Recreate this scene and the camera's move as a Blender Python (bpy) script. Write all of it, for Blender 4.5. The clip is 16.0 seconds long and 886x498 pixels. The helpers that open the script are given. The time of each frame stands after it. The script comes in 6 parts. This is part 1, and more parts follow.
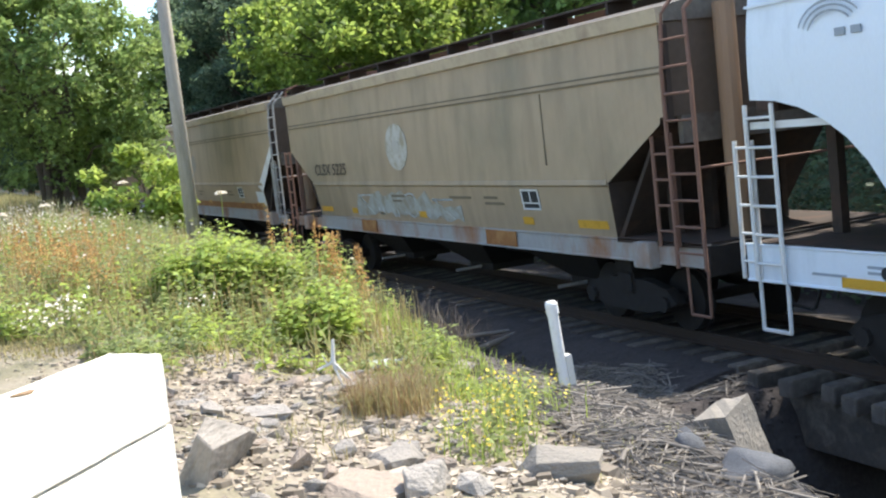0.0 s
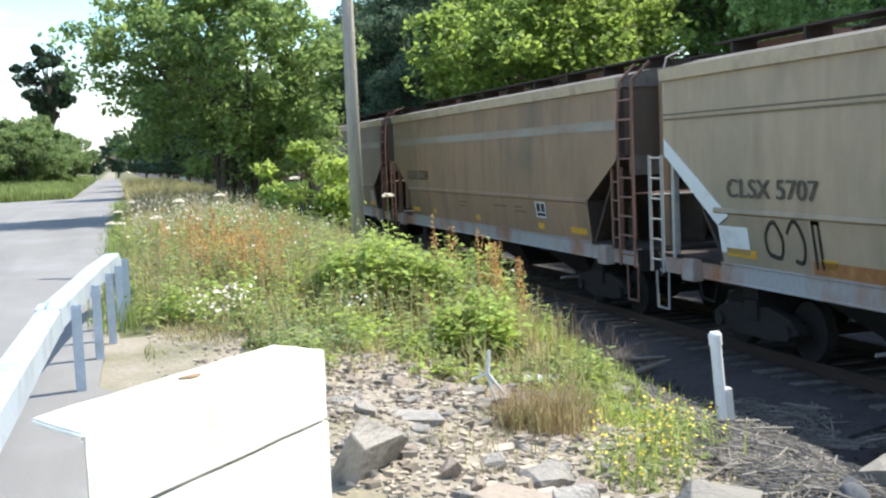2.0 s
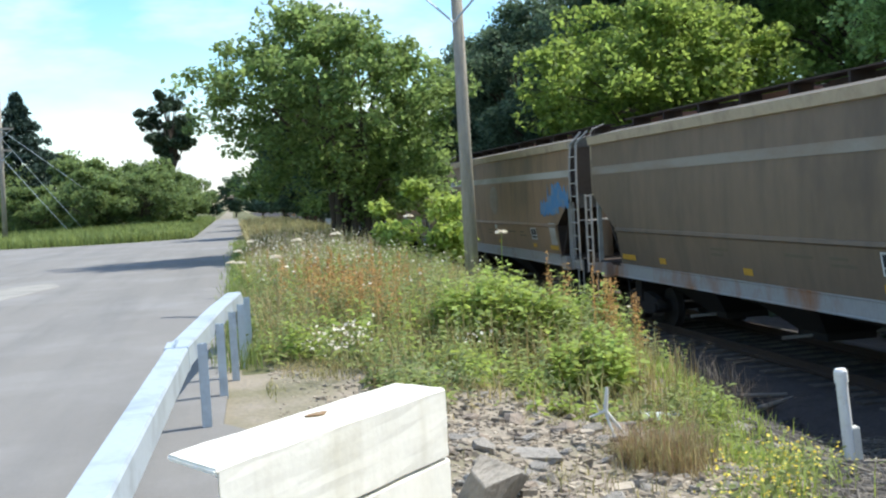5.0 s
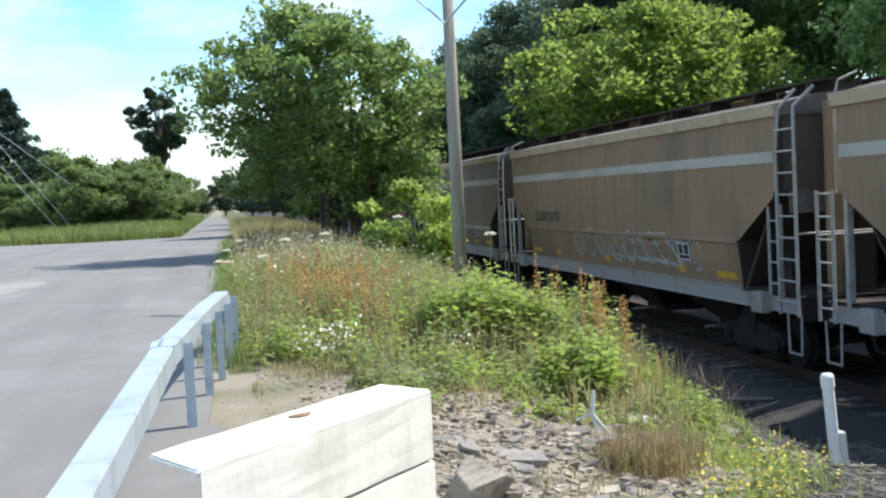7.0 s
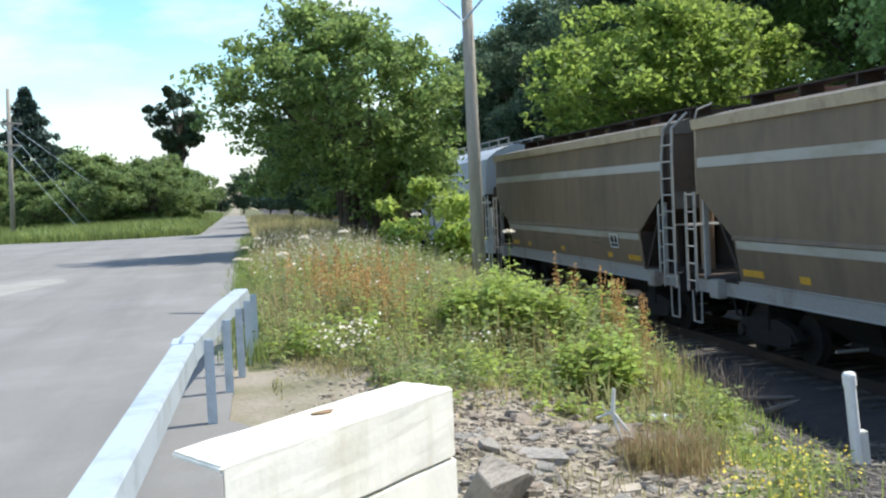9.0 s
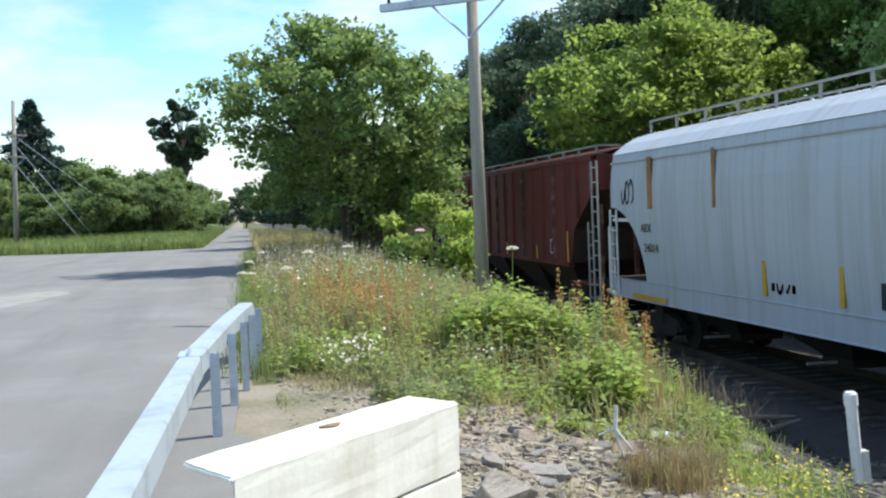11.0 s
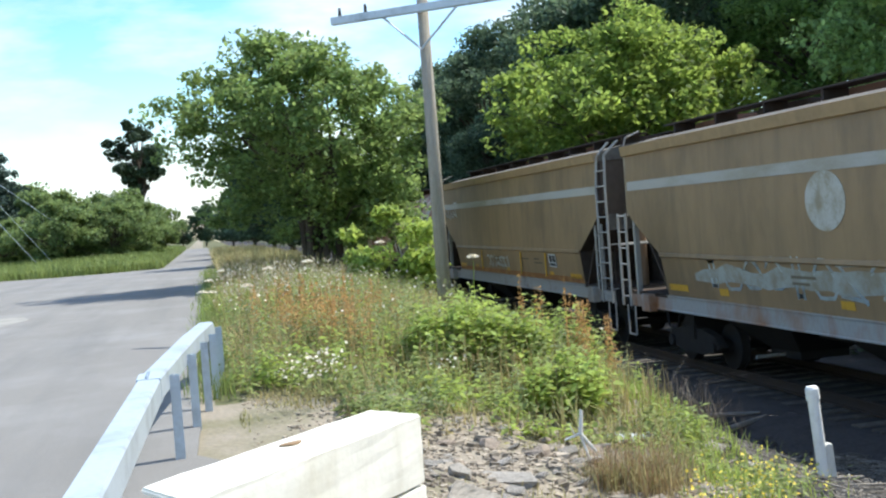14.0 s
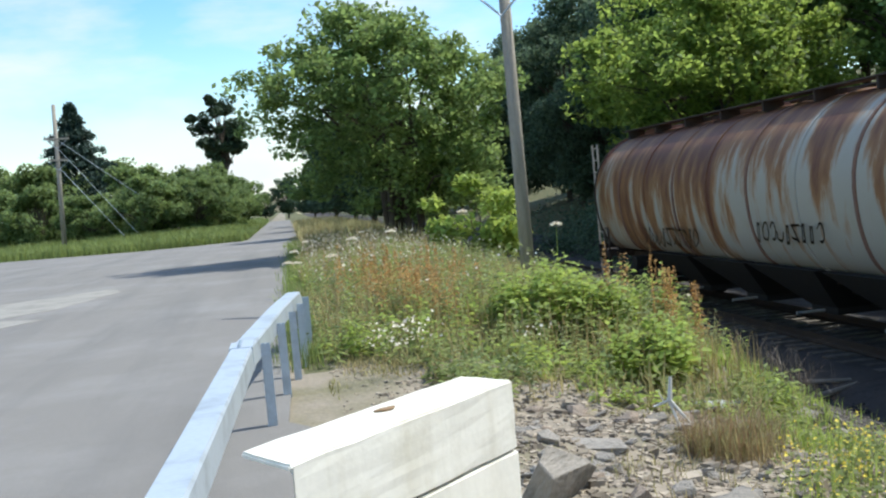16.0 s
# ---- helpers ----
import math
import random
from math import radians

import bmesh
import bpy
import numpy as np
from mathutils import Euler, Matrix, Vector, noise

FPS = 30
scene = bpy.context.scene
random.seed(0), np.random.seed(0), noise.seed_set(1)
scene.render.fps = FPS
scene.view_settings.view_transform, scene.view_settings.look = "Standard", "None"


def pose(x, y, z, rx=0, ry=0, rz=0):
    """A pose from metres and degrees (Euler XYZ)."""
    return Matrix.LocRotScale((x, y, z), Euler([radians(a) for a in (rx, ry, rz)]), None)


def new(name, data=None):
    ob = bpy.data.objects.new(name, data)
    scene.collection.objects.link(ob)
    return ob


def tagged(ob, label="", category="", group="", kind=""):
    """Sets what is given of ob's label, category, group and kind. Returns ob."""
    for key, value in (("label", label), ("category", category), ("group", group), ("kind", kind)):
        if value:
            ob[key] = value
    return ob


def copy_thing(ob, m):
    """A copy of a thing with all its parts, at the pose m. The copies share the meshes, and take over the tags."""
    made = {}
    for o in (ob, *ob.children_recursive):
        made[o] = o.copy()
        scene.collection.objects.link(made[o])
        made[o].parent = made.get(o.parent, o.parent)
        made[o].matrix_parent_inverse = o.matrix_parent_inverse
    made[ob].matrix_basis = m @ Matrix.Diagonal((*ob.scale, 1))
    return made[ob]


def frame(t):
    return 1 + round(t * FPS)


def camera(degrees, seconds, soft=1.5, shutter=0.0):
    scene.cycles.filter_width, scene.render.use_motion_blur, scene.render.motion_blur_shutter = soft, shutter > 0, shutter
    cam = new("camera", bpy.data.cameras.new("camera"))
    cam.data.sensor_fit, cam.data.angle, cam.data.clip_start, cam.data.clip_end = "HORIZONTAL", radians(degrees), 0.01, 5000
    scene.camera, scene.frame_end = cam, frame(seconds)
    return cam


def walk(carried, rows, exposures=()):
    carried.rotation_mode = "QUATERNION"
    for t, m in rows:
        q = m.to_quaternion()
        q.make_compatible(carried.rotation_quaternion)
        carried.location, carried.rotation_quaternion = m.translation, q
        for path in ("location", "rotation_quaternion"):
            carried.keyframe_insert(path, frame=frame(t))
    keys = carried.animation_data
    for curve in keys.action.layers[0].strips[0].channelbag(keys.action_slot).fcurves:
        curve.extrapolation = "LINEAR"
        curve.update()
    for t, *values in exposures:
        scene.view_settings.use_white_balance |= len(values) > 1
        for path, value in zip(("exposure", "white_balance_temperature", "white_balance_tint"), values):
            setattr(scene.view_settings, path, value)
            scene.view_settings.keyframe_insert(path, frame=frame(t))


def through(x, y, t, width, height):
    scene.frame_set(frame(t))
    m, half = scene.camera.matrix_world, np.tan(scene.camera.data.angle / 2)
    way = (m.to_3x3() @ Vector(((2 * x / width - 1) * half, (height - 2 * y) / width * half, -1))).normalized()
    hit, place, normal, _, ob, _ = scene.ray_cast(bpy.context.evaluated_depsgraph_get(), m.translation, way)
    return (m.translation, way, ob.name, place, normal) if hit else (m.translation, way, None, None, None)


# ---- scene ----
cam = camera(42.85, 16.0, soft=2.2)
ROWS = [
    (0.0, 0.082, -0.058, 1.578, -24.57, -6.14, 6.33),
    (0.5, 0.079, -0.077, 1.581, -24.97, -6.16, 5.18),
    (1.0, 0.084, -0.044, 1.576, -24.02, -6.29, 4.86),
    (1.5, 0.080, -0.015, 1.567, -22.38, -6.58, 4.14),
    (2.0, 0.058, 0.034, 1.576, -16.19, -4.85, 2.45),
    (2.5, 0.025, 0.029, 1.587, -11.51, -4.15, 2.89),
    (3.0, 0.010, 0.024, 1.595, -10.59, -3.55, 2.21),
    (3.5, -0.000, 0.000, 1.600, -9.80, -2.80, 1.60),
    (6.0, 0.033, -0.005, 1.595, -11.28, -2.74, 4.50),
    (6.5, 0.039, 0.020, 1.595, -11.93, -2.53, 3.97),
    (7.0, 0.030, 0.016, 1.594, -11.09, -2.73, 2.78),
    (7.5, 0.021, 0.015, 1.597, -11.06, -2.70, 2.01),
    (8.0, 0.018, 0.020, 1.597, -10.50, -2.72, 2.82),
    (8.5, 0.015, 0.029, 1.593, -10.25, -2.86, 2.89),
    (11.0, -0.022, -0.039, 1.600, -10.08, -1.99, 2.21),
    (11.5, -0.043, -0.060, 1.609, -8.16, -1.78, 2.49),
    (12.0, -0.043, -0.069, 1.612, -7.97, -1.66, 3.37),
    (12.5, -0.015, -0.047, 1.607, -10.35, -1.85, 3.69),
    (13.0, 0.007, -0.041, 1.602, -13.25, -1.97, 3.72),
    (13.5, 0.014, -0.026, 1.600, -13.54, -1.67, 4.35),
    (14.0, 0.011, -0.014, 1.600, -12.07, -1.59, 4.38),
    (14.5, 0.017, 0.016, 1.591, -11.45, -2.78, 4.22),
    (15.0, 0.005, 0.021, 1.584, -9.91, -3.59, 4.25),
    (15.5, -0.030, -0.009, 1.594, -6.93, -3.19, 4.91),
    (16.0, -0.032, -0.010, 1.591, -8.03, -2.80, 5.26),
]
EXPOSURE = [(0.0, 0.95, 6650, 11), (0.5, 1.2, 6510, 10), (1.5, 1.18, 6460, 9), (2.0, 0.85, 6360, 8), (2.5, 0.55, 6260, 6), (3.5, 0.39, 6260, 6), (6.0, 0.41, 6310, 7), (8.5, 0.41, 6310, 7), (11.0, 0.31, 6260, 6), (12.0, 0.23, 6260, 6), (12.5, 0.38, 6260, 6), (13.0, 0.61, 6310, 7), (13.5, 0.59, 6310, 7), (14.5, 0.43, 6260, 6), (15.0, 0.43, 6260, 6), (16.0, 0.15, 6260, 6)]
walk(cam, [(t, pose(x, y, z, 90 + pitch, roll, yaw)) for t, x, y, z, yaw, pitch, roll in ROWS], EXPOSURE)

# ---- light ----
world = bpy.data.worlds.new("sky")
scene.world = world
world.use_nodes = True
SUN_DIR = Vector((0.70, 0.14, 1.0)).normalized()


def build_sky():
    nt = world.node_tree
    nt.nodes.clear()
    out = nt.nodes.new("ShaderNodeOutputWorld")
    bg = nt.nodes.new("ShaderNodeBackground")
    sky = nt.nodes.new("ShaderNodeTexSky")
    sky.sky_type = "NISHITA"
    sky.sun_disc = False
    sky.sun_elevation = math.asin(SUN_DIR.z)
    sky.sun_rotation = math.atan2(SUN_DIR.x, SUN_DIR.y)
    sky.air_density = 1.0
    sky.dust_density = 0.6
    # thin broken clouds over the whole dome
    tc = nt.nodes.new("ShaderNodeTexCoord")
    mp = nt.nodes.new("ShaderNodeMapping")
    mp.inputs["Scale"].default_value = (1.6, 2.2, 5.0)
    ns = nt.nodes.new("ShaderNodeTexNoise")
    ns.inputs["Scale"].default_value = 2.3
    ns.inputs["Detail"].default_value = 7
    ns.inputs["Roughness"].default_value = 0.55
    ramp = nt.nodes.new("ShaderNodeValToRGB")
    ramp.color_ramp.elements[0].position = 0.44
    ramp.color_ramp.elements[1].position = 0.68
    mix = nt.nodes.new("ShaderNodeMixRGB")
    mix.inputs["Color2"].default_value = (6.6, 6.8, 7.0, 1)
    nt.links.new(tc.outputs["Generated"], mp.inputs["Vector"])
    nt.links.new(mp.outputs["Vector"], ns.inputs["Vector"])
    nt.links.new(ns.outputs["Fac"], ramp.inputs["Fac"])
    nt.links.new(ramp.outputs["Color"], mix.inputs["Fac"])
    hs = nt.nodes.new("ShaderNodeHueSaturation")
    hs.inputs["Saturation"].default_value = 1.4
    hs.inputs["Value"].default_value = 1.5
    nt.links.new(sky.outputs["Color"], hs.inputs["Color"])
    nt.links.new(hs.outputs["Color"], mix.inputs["Color1"])
    nt.links.new(mix.outputs["Color"], bg.inputs["Color"])
    bg.inputs["Strength"].default_value = 0.135
    nt.links.new(bg.outputs["Background"], out.inputs["Surface"])


build_sky()
sun = new("sun", bpy.data.lights.new("sun", "SUN"))
sun.data.energy = 5.0
sun.data.angle = radians(0.6)
sun.data.color = (1.0, 0.95, 0.87)
sun.rotation_mode = "QUATERNION"
sun.rotation_quaternion = SUN_DIR.to_track_quat("Z", "Y")


# ---- materials ----
def material(name, color, rough=0.8, metal=0.0, grain=0.0, grain_scale=60.0, patch=0.0, patch_scale=2.0, patch_color=None,
             bump=0.0, bump_scale=40.0, per_object=0.0, per_island=0.0, stretch=(1, 1, 1), spec=0.3):
    """A surface with fine grain, larger patches of a second colour and a bump."""
    m = bpy.data.materials.new(name)
    m.use_nodes = True
    nt = m.node_tree
    L = nt.links.new
    bsdf = nt.nodes["Principled BSDF"]
    bsdf.inputs["Roughness"].default_value = rough
    bsdf.inputs["Metallic"].default_value = metal
    bsdf.inputs["Specular IOR Level"].default_value = spec
    tc = nt.nodes.new("ShaderNodeTexCoord")
    mp = nt.nodes.new("ShaderNodeMapping")
    mp.inputs["Scale"].default_value = stretch
    L(tc.outputs["Object"], mp.inputs["Vector"])
    rgb = nt.nodes.new("ShaderNodeRGB")
    rgb.outputs[0].default_value = (*color, 1)
    col = rgb.outputs[0]
    if patch:
        n = nt.nodes.new("ShaderNodeTexNoise")
        n.inputs["Scale"].default_value = patch_scale
        n.inputs["Detail"].default_value = 6
        n.inputs["Roughness"].default_value = 0.65
        L(mp.outputs["Vector"], n.inputs["Vector"])
        r = nt.nodes.new("ShaderNodeValToRGB")
        r.color_ramp.elements[0].position = 0.62 - 0.3 * patch
        r.color_ramp.elements[1].position = 0.80 - 0.2 * patch
        L(n.outputs["Fac"], r.inputs["Fac"])
        x = nt.nodes.new("ShaderNodeMixRGB")
        x.inputs["Color2"].default_value = (*(patch_color or [c * 0.6 for c in color]), 1)
        L(r.outputs["Color"], x.inputs["Fac"])
        L(col, x.inputs["Color1"])
        col = x.outputs["Color"]
    values = []
    if grain:
        n = nt.nodes.new("ShaderNodeTexNoise")
        n.inputs["Scale"].default_value = grain_scale
        n.inputs["Detail"].default_value = 4
        L(mp.outputs["Vector"], n.inputs["Vector"])
        values.append((n.outputs["Fac"], grain))
    if per_object:
        o = nt.nodes.new("ShaderNodeObjectInfo")
        values.append((o.outputs["Random"], per_object))
    if per_island:
        g = nt.nodes.new("ShaderNodeNewGeometry")
        values.append((g.outputs["Random Per Island"], per_island))
    for socket, amount in values:
        mr = nt.nodes.new("ShaderNodeMapRange")
        mr.inputs["To Min"].default_value = 1 - amount
        mr.inputs["To Max"].default_value = 1 + amount
        L(socket, mr.inputs["Value"])
        hs = nt.nodes.new("ShaderNodeHueSaturation")
        L(mr.outputs["Result"], hs.inputs["Value"])
        L(col, hs.inputs["Color"])
        col = hs.outputs["Color"]
    L(col, bsdf.inputs["Base Color"])
    if bump:
        n = nt.nodes.new("ShaderNodeTexNoise")
        n.inputs["Scale"].default_value = bump_scale
        n.inputs["Detail"].default_value = 5
        L(mp.outputs["Vector"], n.inputs["Vector"])
        b = nt.nodes.new("ShaderNodeBump")
        b.inputs["Strength"].default_value = bump
        b.inputs["Distance"].default_value = 0.02
        L(n.outputs["Fac"], b.inputs["Height"])
        L(b.outputs["Normal"], bsdf.inputs["Normal"])
    return m


def add_streaks(m, color, amount=0.5, scale=(0.3, 5.0, 0.22)):
    """Grime that has run down a painted side."""
    nt = m.node_tree
    L = nt.links.new
    bsdf = nt.nodes["Principled BSDF"]
    src = bsdf.inputs["Base Color"].links[0].from_socket
    tc = nt.nodes.new("ShaderNodeTexCoord")
    mp = nt.nodes.new("ShaderNodeMapping")
    mp.inputs["Scale"].default_value = scale
    L(tc.outputs["Object"], mp.inputs["Vector"])
    n = nt.nodes.new("ShaderNodeTexNoise")
    n.inputs["Scale"].default_value = 1.3
    n.inputs["Detail"].default_value = 6
    n.inputs["Roughness"].default_value = 0.6
    L(mp.outputs["Vector"], n.inputs["Vector"])
    r = nt.nodes.new("ShaderNodeValToRGB")
    r.color_ramp.elements[0].position = 0.46
    r.color_ramp.elements[0].color = (0, 0, 0, 1)
    r.color_ramp.elements[1].position = 0.70
    r.color_ramp.elements[1].color = (amount, amount, amount, 1)
    L(n.outputs["Fac"], r.inputs["Fac"])
    x = nt.nodes.new("ShaderNodeMixRGB")
    x.inputs["Color2"].default_value = (*color, 1)
    L(r.outputs["Color"], x.inputs["Fac"])
    L(src, x.inputs["Color1"])
    L(x.outputs["Color"], bsdf.inputs["Base Color"])
    return m


def leaf_material(name, color, amount=0.35, through=0.35, second=None):
    """A leaf that lets part of the light through, each leaf of its own shade."""
    m = material(name, color, rough=0.6, per_island=amount, spec=0.25, patch=0.6 if second else 0.0, patch_scale=0.6, patch_color=second)
    nt = m.node_tree
    bsdf = nt.nodes["Principled BSDF"]
    tr = nt.nodes.new("ShaderNodeBsdfTranslucent")
    src = bsdf.inputs["Base Color"].links[0].from_socket
    hs = nt.nodes.new("ShaderNodeHueSaturation")
    hs.inputs["Hue"].default_value = 0.485
    hs.inputs["Value"].default_value = 1.5
    nt.links.new(src, hs.inputs["Color"])
    nt.links.new(hs.outputs["Color"], tr.inputs["Color"])
    mix = nt.nodes.new("ShaderNodeMixShader")
    mix.inputs["Fac"].default_value = through
    nt.links.new(bsdf.outputs["BSDF"], mix.inputs[1])
    nt.links.new(tr.outputs["BSDF"], mix.inputs[2])
    nt.links.new(mix.outputs["Shader"], nt.nodes["Material Output"].inputs["Surface"])
    return m


M_ASPHALT = material("old_asphalt", (0.215, 0.203, 0.188), 0.9, grain=0.22, grain_scale=90, patch=0.55, patch_scale=0.35, patch_color=(0.26, 0.25, 0.238), bump=0.35, bump_scale=120)
M_PATCH = material("worn_concrete_patch", (0.31, 0.295, 0.265), 0.9, grain=0.2, grain_scale=50, patch=0.5, patch_scale=1.2, bump=0.3)
M_SOIL = material("stony_soil", (0.285, 0.245, 0.19), 0.95, grain=0.35, grain_scale=25, patch=0.6, patch_scale=0.8, patch_color=(0.16, 0.15, 0.08), bump=0.8, bump_scale=18)
M_EARTH = material("weedy_earth", (0.11, 0.115, 0.05), 0.95, grain=0.4, grain_scale=14, patch=0.5, patch_scale=1.2, patch_color=(0.16, 0.13, 0.07), bump=0.8, bump_scale=14)
M_BALLAST = material("sooty_ballast", (0.057, 0.05, 0.048), 0.95, grain=0.5, grain_scale=18, patch=0.4, patch_scale=1.5, bump=0.9, bump_scale=22)
M_BLOCK = material("whitewashed_concrete", (0.82, 0.79, 0.70), 0.85, grain=0.06, grain_scale=30, patch=0.35, patch_scale=1.6, patch_color=(0.66, 0.62, 0.50), bump=0.08, bump_scale=25)
M_STONE = material("grey_rubble_stone", (0.325, 0.296, 0.257), 0.9, grain=0.25, grain_scale=18, patch=0.5, patch_scale=2.5, patch_color=(0.19, 0.18, 0.16), bump=1.0, bump_scale=9, per_object=0.22)
M_PEBBLE = material("loose_stones", (0.315, 0.266, 0.205), 0.92, grain=0.25, grain_scale=30, per_island=0.5)
M_GALV = material("galvanised_steel", (0.50, 0.56, 0.62), 0.45, 0.35, grain=0.12, grain_scale=35, patch=0.4, patch_scale=3, patch_color=(0.33, 0.37, 0.41))
M_POLE = material("weathered_pole_wood", (0.36, 0.325, 0.27), 0.9, grain=0.3, grain_scale=25, patch=0.5, patch_scale=2, patch_color=(0.26, 0.235, 0.19), bump=0.5, stretch=(6, 6, 0.5))
M_WIRE = material("wire", (0.05, 0.05, 0.05), 0.6)
M_BARK = material("bark", (0.10, 0.08, 0.06), 0.95, grain=0.3, grain_scale=20, bump=0.6, bump_scale=15)
M_LEAF = leaf_material("box_elder_leaves", (0.17, 0.252, 0.082), 0.42, 0.5, (0.18, 0.25, 0.078))
M_LEAF_MAPLE = leaf_material("maple_leaves", (0.195, 0.272, 0.06), 0.38, 0.6, (0.16, 0.245, 0.06))
M_LEAF_DARK = leaf_material("dark_leaves", (0.10, 0.15, 0.085), 0.45, 0.45, (0.075, 0.12, 0.075))
M_LEAF_WOOD = leaf_material("green_forest_leaves", (0.23, 0.345, 0.12), 0.4, 0.6, (0.18, 0.28, 0.10))
M_LEAF_OAK = leaf_material("oak_leaves", (0.055, 0.085, 0.045), 0.35, 0.15)
M_NEEDLE = leaf_material("spruce_needles", (0.045, 0.075, 0.055), 0.3, 0.1)
M_LEAF_BUSH = leaf_material("bush_leaves", (0.17, 0.235, 0.08), 0.4, 0.45, (0.125, 0.185, 0.075))
M_LEAF_LUSH = leaf_material("lush_leaves", (0.28, 0.365, 0.085), 0.35, 0.42)
M_GRASS = leaf_material("weed_grass", (0.28, 0.27, 0.115), 0.45, 0.4, (0.38, 0.31, 0.16))
M_WEED = leaf_material("mixed_weeds", (0.235, 0.28, 0.10), 0.45, 0.4, (0.165, 0.22, 0.08))
M_SAGE = leaf_material("grey_green_weeds", (0.25, 0.295, 0.165), 0.4, 0.4)
M_RUSSET = leaf_material("russet_seed_heads", (0.27, 0.185, 0.10), 0.35, 0.3)
M_STRAW = leaf_material("dry_grass", (0.36, 0.29, 0.13), 0.35, 0.3)
M_DOCK = leaf_material("rusty_dock", (0.43, 0.275, 0.105), 0.45, 0.35)
M_WHITE_FLOWER = leaf_material("white_flowers", (0.76, 0.70, 0.58), 0.2, 0.25)
M_PINK_FLOWER = leaf_material("pale_flowers", (0.47, 0.40, 0.31), 0.35, 0.25)
M_YELLOW_FLOWER = leaf_material("yellow_flowers", (0.78, 0.64, 0.10), 0.2, 0.25)
M_TAN = material("faded_tan_paint", (0.385, 0.288, 0.19), 0.55, grain=0.1, grain_scale=8, patch=0.45, patch_scale=0.7, patch_color=(0.25, 0.205, 0.14), stretch=(1, 0.6, 0.35), bump=0.05, bump_scale=5)
M_TAN_DIRTY = material("sooty_tan_paint", (0.295, 0.188, 0.117), 0.55, grain=0.12, grain_scale=8, patch=0.5, patch_scale=0.7, patch_color=(0.16, 0.122, 0.082), stretch=(1, 0.6, 0.35), bump=0.05, bump_scale=5)
add_streaks(M_ASPHALT, (0.15, 0.146, 0.14), 0.55, (0.9, 0.07, 1.0))
add_streaks(M_TAN, (0.19, 0.145, 0.10), 0.45, (0.3, 1.7, 0.3))
add_streaks(M_TAN_DIRTY, (0.12, 0.088, 0.062), 0.45, (0.3, 1.7, 0.3))
M_TAN_SOOT = material("soot_brown_paint", (0.205, 0.145, 0.098), 0.55, grain=0.12, grain_scale=8, patch=0.5, patch_scale=0.7, patch_color=(0.135, 0.098, 0.07), stretch=(1, 0.6, 0.35), bump=0.05, bump_scale=5)
add_streaks(M_TAN_SOOT, (0.11, 0.082, 0.06), 0.45, (0.3, 1.7, 0.3))
M_TAN_GOLD = material("golden_tan_paint", (0.315, 0.205, 0.11), 0.5, grain=0.12, grain_scale=8, patch=0.5, patch_scale=0.7, patch_color=(0.175, 0.118, 0.068), stretch=(1, 0.6, 0.35), bump=0.05, bump_scale=5)
add_streaks(M_TAN_GOLD, (0.13, 0.098, 0.065), 0.45, (0.3, 1.7, 0.3))
add_streaks(M_BLOCK, (0.55, 0.50, 0.38), 0.35, (4.0, 4.0, 0.4))
M_VERGE = leaf_material("verge_grass", (0.20, 0.255, 0.08), 0.35, 0.35)
M_STICK = material("bleached_driftwood", (0.185, 0.165, 0.14), 0.9, grain=0.3, grain_scale=20, per_island=0.55, per_object=0.2)
M_CONC = material("weathered_concrete", (0.25, 0.226, 0.19), 0.9, grain=0.2, grain_scale=25, patch=0.5, patch_scale=3, patch_color=(0.20, 0.185, 0.16), bump=0.8, bump_scale=14)
M_SLABRED = material("warm_sandstone", (0.32, 0.26, 0.205), 0.9, grain=0.2, grain_scale=20, patch=0.5, patch_scale=3, patch_color=(0.24, 0.20, 0.165), bump=0.9, bump_scale=10)
M_BOULDER = material("blue_grey_boulder", (0.10, 0.105, 0.113), 0.85, grain=0.25, grain_scale=15, patch=0.4, patch_scale=3, bump=0.5)
# Reed litter, coloured darker for the shade the train lays over it
M_LITTER_SHADE = material("shaded_reed_litter", (0.075, 0.064, 0.055), 0.95, grain=0.45, grain_scale=22, patch=0.5, patch_scale=1.4, patch_color=(0.075, 0.066, 0.055), bump=0.9, bump_scale=20)
M_TIE = material("creosoted_tie", (0.105, 0.092, 0.08), 0.95, grain=0.35, grain_scale=12, patch=0.5, patch_scale=4, patch_color=(0.2, 0.18, 0.15), per_object=0.3, bump=0.6)
M_RAIL = material("rail_steel", (0.07, 0.052, 0.042), 0.7, 0.3, grain=0.2)
M_WHEEL = material("grimy_steel", (0.028, 0.025, 0.023), 0.85, 0.0, grain=0.3, grain_scale=10)


# ---- mesh helpers ----
def link(name, bm, mat, parent=None, label="", smooth=False):
    me = bpy.data.meshes.new(name)
    bm.to_mesh(me)
    bm.free()
    for m in (mat if isinstance(mat, (list, tuple)) else [mat]):
        me.materials.append(m)
    if smooth:
        me.polygons.foreach_set("use_smooth", [True] * len(me.polygons))
    ob = new(name, me)
    if parent:
        ob.parent = parent
    if label:
        ob["label"] = label
    return ob


def part(name, bm, mat, parent, label="", smooth=False):
    return link(name, bm, mat, parent, label, smooth)


def empty(name, m=None):
    ob = new(name)
    ob.empty_display_size = 0.2
    if m is not None:
        ob.matrix_basis = m
    return ob


